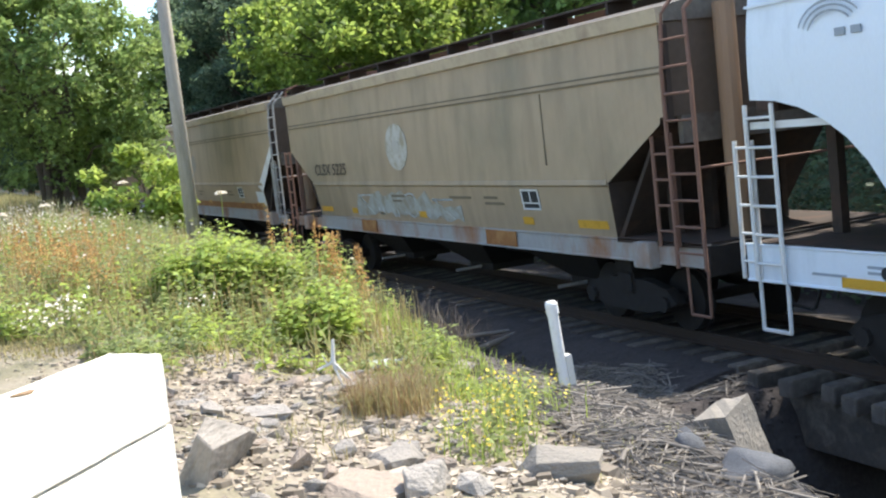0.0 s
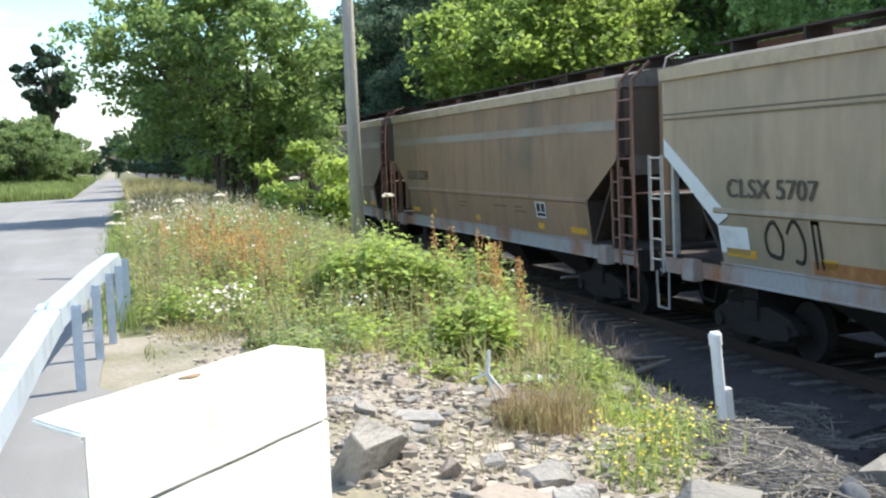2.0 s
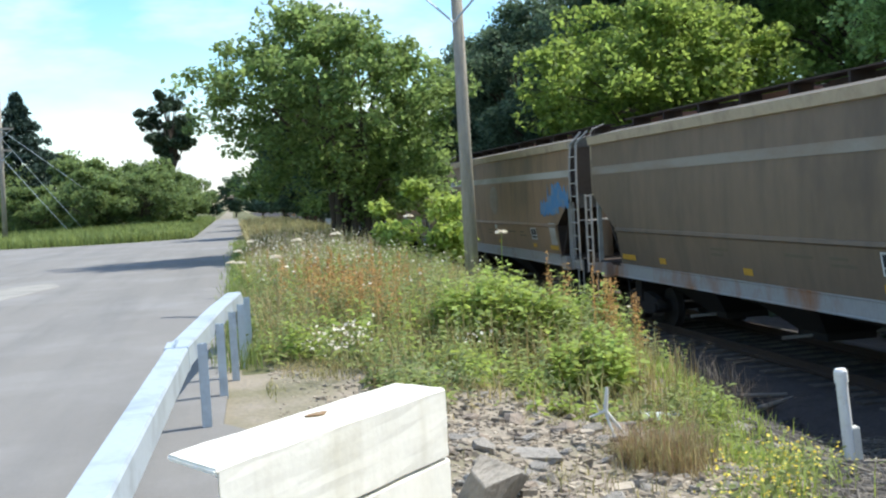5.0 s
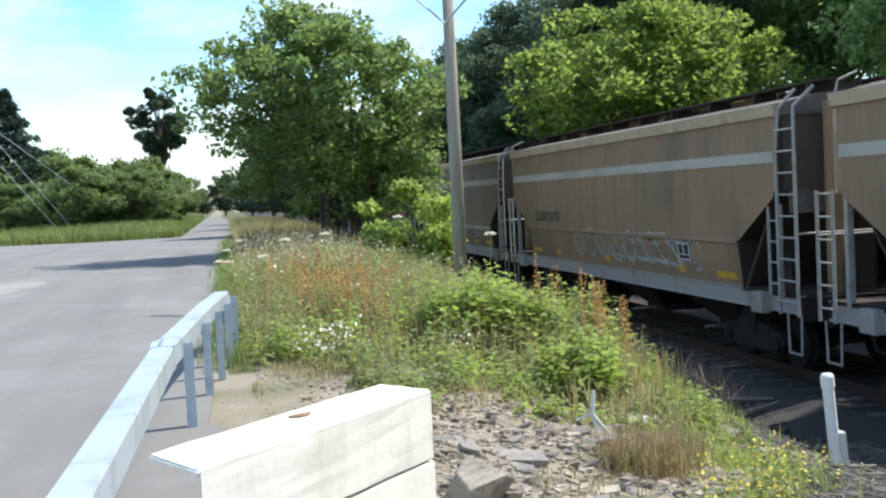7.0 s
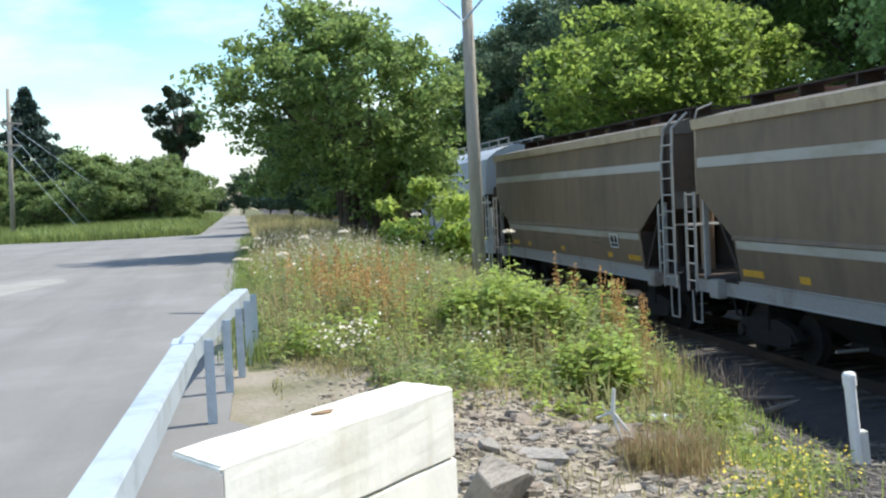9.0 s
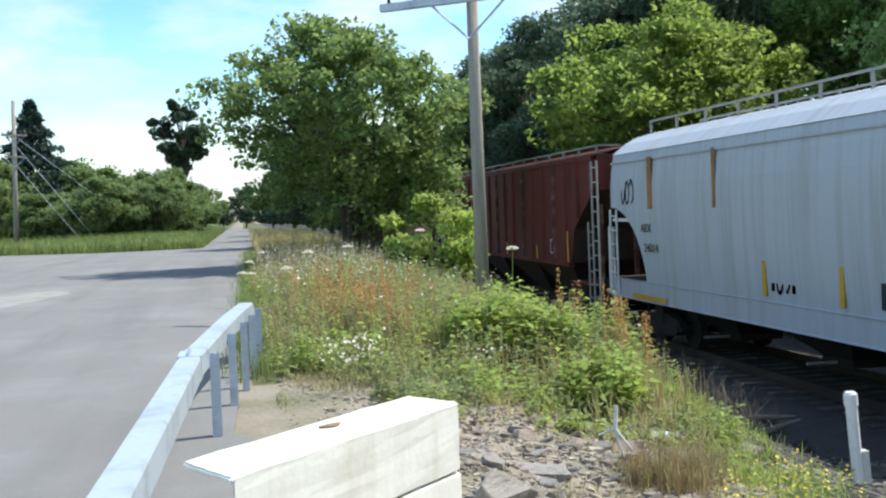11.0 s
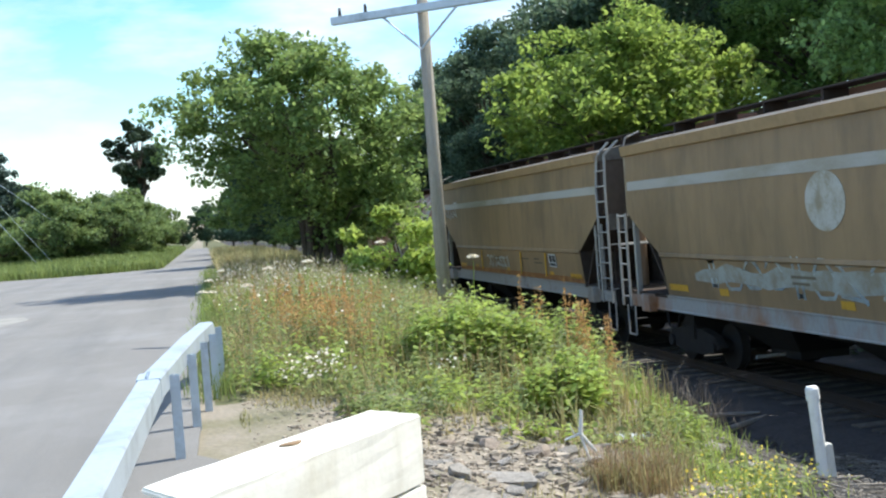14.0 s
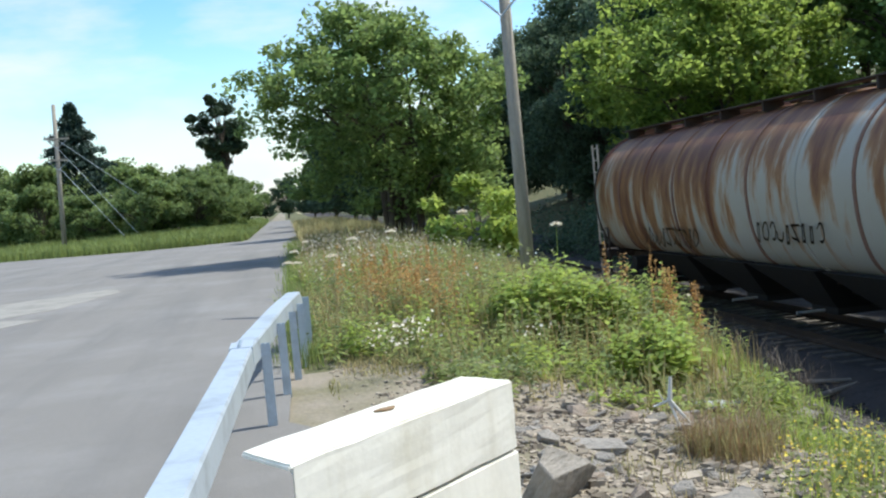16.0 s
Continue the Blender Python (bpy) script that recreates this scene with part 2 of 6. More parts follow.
def box(bm, x0, y0, z0, x1, y1, z1, bevel=0.0, m=None):
    r = bmesh.ops.create_cube(bm, size=1.0, matrix=Matrix.Translation(((x0 + x1) / 2, (y0 + y1) / 2, (z0 + z1) / 2)) @ Matrix.Diagonal((x1 - x0, y1 - y0, z1 - z0, 1)))
    vs = r["verts"]
    if bevel:
        es = {e for v in vs for e in v.link_edges}
        b = bmesh.ops.bevel(bm, geom=list(es), offset=bevel, segments=2, affect="EDGES", clamp_overlap=True)
        vs = list({v for f in b["faces"] for v in f.verts} | {v for v in vs if v.is_valid})
    if m is not None:
        bmesh.ops.transform(bm, matrix=m, verts=vs)
    return vs


def tube(bm, a, b, r0, r1=None, n=8):
    """A round bar from a to b."""
    a, b = Vector(a), Vector(b)
    d = b - a
    m = Matrix.Translation((a + b) / 2) @ d.to_track_quat("Z", "Y").to_matrix().to_4x4()
    return bmesh.ops.create_cone(bm, cap_ends=True, segments=n, radius1=r0, radius2=r0 if r1 is None else r1, depth=d.length, matrix=m)["verts"]


def path_tube(bm, pts, r, n=6):
    for a, b in zip(pts, pts[1:]):
        tube(bm, a, b, r, r, n)


def loft(bm, rings, cap=True, mat_of=None):
    """Skin between rings of equally many points."""
    vr = [[bm.verts.new(p) for p in ring] for ring in rings]
    n = len(vr[0])
    for a, b in zip(vr, vr[1:]):
        for i in range(n):
            f = bm.faces.new((a[i], a[(i + 1) % n], b[(i + 1) % n], b[i]))
            if mat_of:
                f.material_index = mat_of(i)
    if cap:
        bm.faces.new(vr[0][::-1])
        bm.faces.new(vr[-1])
    bmesh.ops.recalc_face_normals(bm, faces=bm.faces)


def quads_mesh(name, quads, mat, parent=None, smooth=False):
    """A mesh from an array of loose quads (n, 4, 3)."""
    q = np.asarray(quads, dtype=np.float32).reshape(-1, 4, 3)
    n = len(q)
    me = bpy.data.meshes.new(name)
    me.vertices.add(4 * n)
    me.vertices.foreach_set("co", q.ravel())
    me.loops.add(4 * n)
    me.loops.foreach_set("vertex_index", np.arange(4 * n, dtype=np.int32))
    me.polygons.add(n)
    me.polygons.foreach_set("loop_start", np.arange(0, 4 * n, 4, dtype=np.int32))
    me.materials.append(mat)
    me.update(calc_edges=True)
    ob = new(name, me)
    if parent:
        ob.parent = parent
    return ob


def leaf_quads(rng, centres, size, droop=0.3, narrow=0.55):
    """One leaf-shaped quad (a kite) at each centre, turned at random."""
    n = len(centres)
    az = rng.uniform(0, 2 * np.pi, n)
    el = rng.normal(-droop, 0.5, n)
    ax = np.stack([np.cos(az) * np.cos(el), np.sin(az) * np.cos(el), np.sin(el)], 1)
    side = np.cross(ax, rng.normal(0, 1, (n, 3)) * 0.5 + np.array([0, 0, 1.0]))
    side /= np.linalg.norm(side, axis=1, keepdims=True) + 1e-6
    s = (size * rng.uniform(0.6, 1.35, n))[:, None]
    a = centres - ax * s * 0.5
    b = centres + side * s * narrow * 0.5
    c = centres + ax * s * 0.5
    d = centres - side * s * narrow * 0.5
    return np.stack([a, b, c, d], 1)


def blade_quads(rng, base, height, width, lean=0.35):
    """Bent grass blades, each of two quads, standing on the given points."""
    n = len(base)
    az = rng.uniform(0, 2 * np.pi, n)
    h = np.asarray(height) * rng.uniform(0.5, 1.2, n)
    ln = np.abs(rng.normal(0, lean, n))
    out = np.stack([np.cos(az), np.sin(az), np.zeros(n)], 1)
    side = np.stack([-np.sin(az), np.cos(az), np.zeros(n)], 1) * (width * rng.uniform(0.6, 1.4, n))[:, None] * 0.5
    up = np.array([0, 0, 1.0])
    mid = base + up * (h * 0.55)[:, None] + out * (h * ln * 0.3)[:, None]
    tip = base + up * (h * (1 - 0.25 * ln))[:, None] + out * (h * ln)[:, None]
    q1 = np.stack([base - side, base + side, mid + side * 0.8, mid - side * 0.8], 1)
    q2 = np.stack([mid - side * 0.8, mid + side * 0.8, tip + side * 0.12, tip - side * 0.12], 1)
    return np.concatenate([q1, q2])


# ---- ground ----
TRACK_X, RAIL_Z = 10.05, -1.55


def smooth(a, b, x):
    t = np.clip((np.asarray(x, dtype=float) - a) / (b - a), 0, 1)
    return t * t * (3 - 2 * t)


def ground_z(x, y):
    """Height of the ground: level road, weedy bank, track bed, and the wooded slope behind."""
    x = np.asarray(x, dtype=float)
    y = np.asarray(y, dtype=float)
    near = np.interp(x, [0.6, 1.4, 3.0, 4.9, 7.0, 8.2], [0.0, -0.10, -0.42, -0.90, -1.65, -1.90])
    far = np.interp(x, [0.2, 1.2, 3.0, 4.2, 6.2, 7.2], [0.0, 0.08, 0.05, -0.25, -1.65, -1.90])
    k = smooth(8.0, 13.0, y)
    z = near * (1 - k) + far * k
    # gap under the trestle
    z = z - 2.4 * smooth(6.0 - 1.25 * (1 - smooth(6.3, 7.4, y)) - 0.35 * (1 - smooth(4.9, 5.6, y)), 7.0 - 1.6 * (1 - smooth(6.3, 7.4, y)) - 0.35 * (1 - smooth(4.9, 5.6, y)), x) * (1 - smooth(9.5, 10.4, y)) * (1 - smooth(17, 20, x))
    # slope behind the train
    z = z + 9.0 * smooth(14, 50, x) + 1.6 * smooth(13.0, 17, x)
    # rough ground off the road
    off = smooth(0.5, 1.4, x)
    z = z + off * (0.035 * np.sin(2.3 * x + 1.7 * y) + 0.03 * np.sin(4.1 * y - 2.9 * x + 1.0) + 0.015 * np.sin(9.1 * x + 3.0) * np.sin(8.3 * y))
    # low grass bank across the junction
    left = smooth(64.5, 68, y + 0.6 * np.minimum(x + 2.4, 0)) * (1 - smooth(-3.2, -2.4, x))
    return z + 0.22 * left


def grid_ground(name, xs, ys, lift, mat):
    xx, yy = np.meshgrid(xs, ys)
    zz = ground_z(xx, yy) + lift
    co = np.stack([xx, yy, zz], -1).reshape(-1, 3)
    nx = len(xs)
    i = np.arange(len(ys) - 1)[:, None] * nx + np.arange(nx - 1)[None, :]
    f = np.stack([i, i + 1, i + nx + 1, i + nx], -1).reshape(-1, 4)
    me = bpy.data.meshes.new(name)
    me.from_pydata(co.tolist(), [], f.tolist())
    for m in mat:
        me.materials.append(m)
    mid = co[f].mean(axis=1)
    jit = 0.5 * np.sin(3.1 * mid[:, 1] + 1.7 * mid[:, 0]) + 0.35 * np.sin(7.3 * mid[:, 1] - 2.0 * mid[:, 0])
    index = np.where(mid[:, 0] > 5.9 + 0.5 * jit - 1.0 * smooth(8, 11, mid[:, 1]) * (mid[:, 1] < 16), 1, 0)
    index = np.where((mid[:, 0] > 3.9 + 0.25 * jit + 0.5 * (mid[:, 1] > 5.6)) & (mid[:, 1] < 7.2), 1, index)
    # litter ground beside the track: the train's shade is put into its colour
    index = np.where((mid[:, 0] > 3.75 + 0.2 * jit + 0.12 * (mid[:, 1] - 6)) & (mid[:, 0] < 7.5) & (mid[:, 1] < 10.5), 3, index)
    index = np.where(mid[:, 0] > 14.5, 2, index)
    index = np.where((mid[:, 0] < -2.0) & (mid[:, 1] > 58), 2, index)
    index = np.where((mid[:, 1] > 10.6 + 0.4 * jit) & (mid[:, 0] > 0) & (mid[:, 0] < 5.0), 2, index)
    me.polygons.foreach_set("material_index", index.astype(np.int32))
    me.polygons.foreach_set("use_smooth", [True] * len(me.polygons))
    return new(name, me)


# ---- the setting ----
def build_ground():
    xs = np.unique(np.concatenate([np.linspace(-400, -40, 10), np.linspace(-40, 0, 21), np.linspace(0, 16, 81), np.linspace(16, 60, 23), np.linspace(60, 400, 8)]))
    ys = np.unique(np.concatenate([np.linspace(-200, -6, 8), np.linspace(-6, 24, 151), np.linspace(24, 90, 67), np.linspace(90, 600, 14)]))
    g = grid_ground("ground", xs, ys, 0.0, (M_SOIL, M_BALLAST, M_EARTH, M_LITTER_SHADE))
    tagged(g, "stony grassy ground falling from road to railway", "ground", kind="structure")

    def sheet(name, outline, lift, mat, label, cat):
        bm = bmesh.new()
        top = [bm.verts.new((x, y, lift)) for x, y in outline]
        bot = [bm.verts.new((x, y, -0.25)) for x, y in outline]
        bm.faces.new(top)
        n = len(top)
        for i in range(n):
            bm.faces.new((bot[i], bot[(i + 1) % n], top[(i + 1) % n], top[i]))
        bmesh.ops.recalc_face_normals(bm, faces=bm.faces)
        bmesh.ops.triangulate(bm, faces=[f for f in bm.faces if len(f.verts) > 4])
        return tagged(link(name, bm, mat), label, cat, kind="structure")

    rng = random.Random(3)
    edge = [(0.05 + rng.uniform(-0.06, 0.06) - 0.25 * math.sin(y / 9), y) for y in np.arange(-6, 60, 1.3)]
    outline = [(-45, -6), (0.45, -6), (0.45, 7.2)] + [(x, y) for x, y in edge if y > 8.0] + [(0.6, 64), (0.7, 150), (-2.1, 150), (-2.2, 64.0), (-3.4, 62.0), (-5.0, 61.0), (-8.0, 61.0), (-15.0, 65.0), (-45, 82)]
    sheet("road", outline, 0.03, M_ASPHALT, "worn grey asphalt road and wide paved junction", "road")
    sheet("pavement", [(-9.5, 19.5), (-5.2, 19.0), (-4.4, 20.6), (-5.6, 21.4), (-4.6, 23.0), (-3.9, 26.5), (-4.3, 28.2), (-6.5, 26.0), (-10.5, 24.0)], 0.034, M_PATCH, "pale worn concrete patch in the road", "pavement")


build_ground()


def build_track():
    # ballast bed
    bm = bmesh.new()
    y0, y1, n = 11.0, 200.0, 2
    prof = [(-3.2, -0.62), (-2.3, -0.34), (-1.5, -0.20), (1.5, -0.20), (2.3, -0.34), (3.2, -0.62)]
    rings = [[(TRACK_X + x, y, RAIL_Z + z) for x, z in prof] + [(TRACK_X + 3.2, y, RAIL_Z - 1.2), (TRACK_X - 3.2, y, RAIL_Z - 1.2)] for y in np.linspace(y0, y1, 60)]
    loft(bm, rings)
    tagged(link("track_bed", bm, M_BALLAST), "dark sooty ballast under the railway track", "ballast", kind="structure")
    # rails
    for sx in (-0.75, 0.75):
        bm = bmesh.new()
        prof = [(-0.07, -0.17), (0.07, -0.17), (0.07, -0.15), (0.012, -0.13), (0.012, -0.045), (0.036, -0.035), (0.036, 0), (-0.036, 0), (-0.036, -0.035), (-0.012, -0.045), (-0.012, -0.13), (-0.07, -0.15)]
        loft(bm, [[(TRACK_X + sx + x, y, RAIL_Z + z) for x, z in prof] for y in (-30.0, 60.0, 200.0)])
        tagged(link("rail", bm, M_RAIL), "rusty steel rail on wooden ties", "rail", group="rails", kind="structure")
    # ties: the near ones are things of their own, the far ones one object
    tie_me = None
    rng = random.Random(8)
    for i in range(110):
        y = -4.0 + 0.52 * i
        if tie_me is None:
            bm = bmesh.new()
            box(bm, -1.32, -0.115, -0.11, 1.32, 0.115, 0.09, 0.012)
            tie_me = link("railway_tie", bm, M_TIE)
            ob = tie_me
        else:
            ob = new("railway_tie", tie_me.data)
        deep = y < 10.8
        ob.matrix_basis = pose(TRACK_X + rng.uniform(-0.14, 0.14) - (0.12 if deep else 0), y, RAIL_Z - 0.262 + rng.uniform(-0.02, 0.008), rng.uniform(-5, 5) if deep else 0, 0, rng.uniform(-2.0, 2.0)) @ Matrix.Diagonal((rng.uniform(0.97, 1.03), rng.uniform(0.85, 1.1), 1, 1))
        tagged(ob, "dark creosoted wooden railway tie", "railway tie", group="railway ties")
    # trestle beams under the ties over the gap
    for sx in (-0.95, 0.95):
        bm = bmesh.new()
        box(bm, TRACK_X + sx - 0.18, -30, RAIL_Z - 1.05, TRACK_X + sx + 0.18, 10.9, RAIL_Z - 0.375, 0.02)
        tagged(link("bridge_beam", bm, M_TIE), "heavy dark timber bridge beam", "beam", group="bridge beams", kind="structure")
    bm = bmesh.new()
    box(bm, TRACK_X - 2.6, 10.4, RAIL_Z - 3.4, TRACK_X + 2.6, 11.2, RAIL_Z - 1.05, 0.04)
    tagged(link("bridge_abutment", bm, M_STONE), "grey stone abutment below the railway bridge", "abutment", kind="structure")


build_track()


# ---- guard rail, concrete blocks, poles, marker ----
def guard_rail():
    g = tagged(empty("guard_rail", pose(0, 0, 0.03)), "galvanised steel box-beam guard rail along the road", "guard rail")
    line = [(-0.62, -3.0), (-0.515, 3.6), (-0.405, 7.8), (-0.19, 10.6), (-0.03, 12.2), (0.06, 13.2)]
    drop = [0, 0, 0, 0, 0, 0.35]
    bm = bmesh.new()
    rings = []
    for i, (x, y) in enumerate(line):
        a = Vector(line[max(i - 1, 0)])
        b = Vector(line[min(i + 1, len(line) - 1)])
        t = (b - a).normalized()
        nrm = Vector((t.y, -t.x))
        rings.append([(x + nrm.x * s * 0.076, y + nrm.y * s * 0.076, z - drop[i]) for s, z in ((-1, 0.51), (-0.85, 0.50), (0.85, 0.50), (1, 0.51), (1, 0.645), (0.85, 0.66), (-0.85, 0.66), (-1, 0.645))])
    loft(bm, rings)
    part("beam", bm, M_GALV, g)
    bm = bmesh.new()
    box(bm, -0.41 - 0.079, 7.6, 0.497, -0.41 + 0.079, 7.95, 0.664, 0.004)
    part("splice_sleeve", bm, M_GALV, g, "splice sleeve with bolt heads")
    for k in range(6):
        bm = bmesh.new()
        tube(bm, (-0.42, 7.63 + 0.055 * k, 0.66), (-0.42, 7.63 + 0.055 * k, 0.682), 0.012, n=6)
        part("bolt", bm, M_GALV, g)
    for x, y in ((-0.62, -1.0), (-0.55, 1.6), (-0.30, 8.25), (-0.19, 9.57), (-0.09, 10.53), (-0.01, 11.3), (0.06, 12.1)):
        bm = bmesh.new()
        # I-section post
        for a in ((-0.034, -0.04, 0.034, -0.033), (-0.034, 0.033, 0.034, 0.04), (-0.004, -0.033, 0.004, 0.033)):
            box(bm, x + 0.035 + a[0], y + a[1], -0.3, x + 0.035 + a[2], y + a[3], 0.60)
        part("post", bm, M_GALV, g)


def block(name, corners, z0, z1, label, grow=0.0, under=0.0):
    """A cast concrete block on four corners, its edges slightly worn."""
    c = Vector((sum(x for x, y in corners) / 4, sum(y for x, y in corners) / 4))
    bm = bmesh.new()
    ring = [Vector((x, y)) - c for x, y in corners]
    ring = [v + v.normalized() * grow for v in ring]
    h = (z1 - z0) / 2
    low = [ring[0].lerp(ring[1], 0.75 * under).lerp(ring[3], 0.10 * under), ring[1].lerp(ring[2], 0.008 * under)] + ring[2:]
    loft(bm, [[(v.x, v.y, -h) for v in low], [(v.x, v.y, h * 0.86) for v in low], [(v.x, v.y, h * 0.861) for v in ring], [(v.x, v.y, h) for v in ring]] if under else [[(v.x, v.y, z) for v in ring] for z in (-h, h)])
    bmesh.ops.subdivide_edges(bm, edges=[e for e in bm.edges if e.calc_length() > 0.1], cuts=7, use_grid_fill=True)
    hard = [e for e in bm.edges if len(e.link_faces) == 2 and e.calc_face_angle() > 0.6]
    bmesh.ops.bevel(bm, geom=hard, offset=0.008, segments=2, affect="EDGES")
    for v in bm.verts:
        v.co += noise.noise_vector(v.co * 6.0 + Vector((z0 * 7, 0, 0))) * 0.005 + noise.noise_vector(v.co * 31.0) * 0.003
    ob = link(name, bm, M_BLOCK)
    ob.matrix_basis = pose(c.x, c.y, (z0 + z1) / 2)
    return tagged(ob, label, "concrete block", group="stacked concrete blocks")


def utility_pole(name, x, y, z, height, r, lean, label, arms=()):
    p = tagged(empty(name, pose(x, y, z, 0, lean, 0)), label, "utility pole")
    bm = bmesh.new()
    tube(bm, (0, 0, -0.5), (0, 0, height), r, r * 0.72, 14)
    part("pole", bm, M_POLE, p, smooth=True)
    for za, half, yaw in arms:
        bm = bmesh.new()
        box(bm, -half, -0.20, za - 0.06, half, -0.10, za + 0.06, 0.01, Matrix.Rotation(yaw, 4, "Z"))
        part("crossarm", bm, M_GALV if half > 1.2 else M_POLE, p, "grey weathered crossarm")
        for s in (-1, 1):
            bm = bmesh.new()
            path_tube(bm, [Matrix.Rotation(yaw, 4, "Z") @ Vector(v) for v in ((s * 0.62, -0.14, za - 0.05), (0, -0.16, za - 0.62))], 0.018, 5)
            part("brace", bm, M_GALV, p)
        for k in (-0.9, -0.6, 0.6, 0.9):
            bm = bmesh.new()
            c = Matrix.Rotation(yaw, 4, "Z") @ Vector((k * half, -0.15, za + 0.06))
            tube(bm, c, c + Vector((0, 0, 0.13)), 0.03, 0.02, 7)
            part("insulator", bm, M_WIRE, p)
    return p


guard_rail()
CORNERS = [(-0.268, 4.016), (-0.10, 3.705), (0.884, 4.85), (0.695, 5.105)]
block("concrete_block", CORNERS, 0.445, 0.75, "whitewashed concrete block stacked on another block", 0.0, 1.0)
block("concrete_block", [(-0.12, 3.84), (-0.09, 3.72), CORNERS[2], CORNERS[3]], -0.30, 0.434, "whitewashed concrete block standing on the ground", 0.004, 0.0)
utility_pole("telegraph_pole", 3.58, 17.0, -0.1, 5.75, 0.112, 0.0, "bare grey wooden pole with a crossarm beside the track", [(4.9, 1.5, radians(-35))])
bm = bmesh.new()
ring = [(0.05 * math.cos(a) * (1 + 0.3 * math.sin(3 * a)), 0.024 * math.sin(a)) for a in np.linspace(0, 6.28, 16, endpoint=False)]
loft(bm, [[(x * 0.8 - y * 0.6, x * 0.6 + y * 0.8, z) for x, y in ring] for z in (0.0, 0.006)])
stain = link("dead_leaf", bm, material("brown_leaf", (0.27, 0.18, 0.10), 0.9, grain=0.3))
stain.location = (0.29, 4.46, 0.755)
tagged(stain, "curled brown dead leaf lying on the block", "leaf")


# ---- the train ----
M_SILL = material("side_sill_paint", (0.36, 0.35, 0.33), 0.7, grain=0.15, grain_scale=15, patch=0.55, patch_scale=0.9, patch_color=(0.30, 0.13, 0.05), stretch=(1, 1, 0.6))
M_SILL_GREY = material("grey_sill_paint", (0.35, 0.33, 0.30), 0.65, grain=0.15, grain_scale=15, patch=0.3, patch_scale=1.2, patch_color=(0.22, 0.17, 0.13))
# Brown with soot; also darkened in colour for the shade inside end openings
M_SOOT_SHADE = material("sooty_shaded_brown", (0.05, 0.037, 0.03), 0.8, grain=0.3, grain_scale=10, patch=0.4, patch_scale=2, patch_color=(0.085, 0.05, 0.035))
M_END = material("grimy_end_sheet", (0.105, 0.078, 0.058), 0.8, grain=0.2, grain_scale=10, patch=0.5, patch_scale=1.5, patch_color=(0.10, 0.07, 0.05))
M_ROOF = material("rusty_roof_paint", (0.155, 0.137, 0.115), 0.8, grain=0.3, grain_scale=14, patch=0.65, patch_scale=1.8, patch_color=(0.085, 0.066, 0.055), stretch=(1, 0.5, 1))
M_TANRAIL = material("light_tan_paint", (0.46, 0.365, 0.25), 0.6, grain=0.12, grain_scale=10, patch=0.5, patch_scale=1.5, patch_color=(0.30, 0.22, 0.16))
M_GOLDRAIL = material("ochre_rail_paint", (0.36, 0.235, 0.12), 0.5, grain=0.2, grain_scale=8, patch=0.5, patch_scale=1.5, patch_color=(0.26, 0.17, 0.09))
M_LADDER_RUST = material("rusty_ladder", (0.20, 0.11, 0.08), 0.8, grain=0.3)
M_LADDER = material("pale_grey_ladder", (0.36, 0.34, 0.31), 0.6, grain=0.15, patch=0.3, patch_scale=4)
M_WHITE = material("dirty_white_paint", (0.66, 0.66, 0.64), 0.6, grain=0.1, patch=0.3, patch_scale=2, patch_color=(0.45, 0.42, 0.38))
M_STRIPE = material("faded_stripe", (0.43, 0.40, 0.355), 0.65, grain=0.15, patch=0.55, patch_scale=1.2, patch_color=(0.33, 0.29, 0.22), stretch=(1, 0.4, 1.5))
M_STRIPE_FAINT = material("rubbed_stripe", (0.30, 0.262, 0.215), 0.65, grain=0.15, patch=0.7, patch_scale=1.0, patch_color=(0.25, 0.185, 0.13), stretch=(1, 0.4, 1.5))
M_YELLOW = material("reflective_yellow", (0.62, 0.34, 0.04), 0.5, grain=0.15, patch=0.3, patch_scale=5)
M_ORANGE = material("orange_rust", (0.30, 0.13, 0.045), 0.8, grain=0.3, grain_scale=10, patch=0.5, patch_scale=3, patch_color=(0.42, 0.22, 0.08))
M_BLACK = material("black_paint", (0.03, 0.03, 0.03), 0.7, grain=0.2)
M_MARK = material("faded_black_lettering", (0.075, 0.065, 0.05), 0.7, grain=0.3)
# Faded stencil brown; on seam strips the same colour stands in for shadow
M_STENCIL_SHADE = material("stencil_and_seam_shade", (0.17, 0.135, 0.09), 0.7, grain=0.3)
M_EMBLEM = material("faded_emblem", (0.50, 0.48, 0.43), 0.65, grain=0.2, patch=0.75, patch_scale=4, patch_color=(0.32, 0.265, 0.18))
M_FAINT = material("faint_grey_lettering", (0.30, 0.34, 0.38), 0.6, grain=0.2)
M_GRAF = material("pale_spray_paint", (0.58, 0.63, 0.63), 0.6, grain=0.25, patch=0.4, patch_scale=5, patch_color=(0.38, 0.36, 0.30))
M_HAZE = material("thin_grey_spray", (0.40, 0.41, 0.38), 0.65, grain=0.2, patch=0.75, patch_scale=3.5, patch_color=(0.29, 0.25, 0.18))
M_BLUE = material("blue_spray_paint", (0.08, 0.22, 0.42), 0.6, grain=0.25, patch=0.5, patch_scale=4, patch_color=(0.22, 0.26, 0.28))
M_PALEBLUE = material("white_car_paint", (0.70, 0.76, 0.82), 0.45, grain=0.05, patch=0.25, patch_scale=0.8, patch_color=(0.52, 0.57, 0.62), stretch=(1, 1, 0.3))
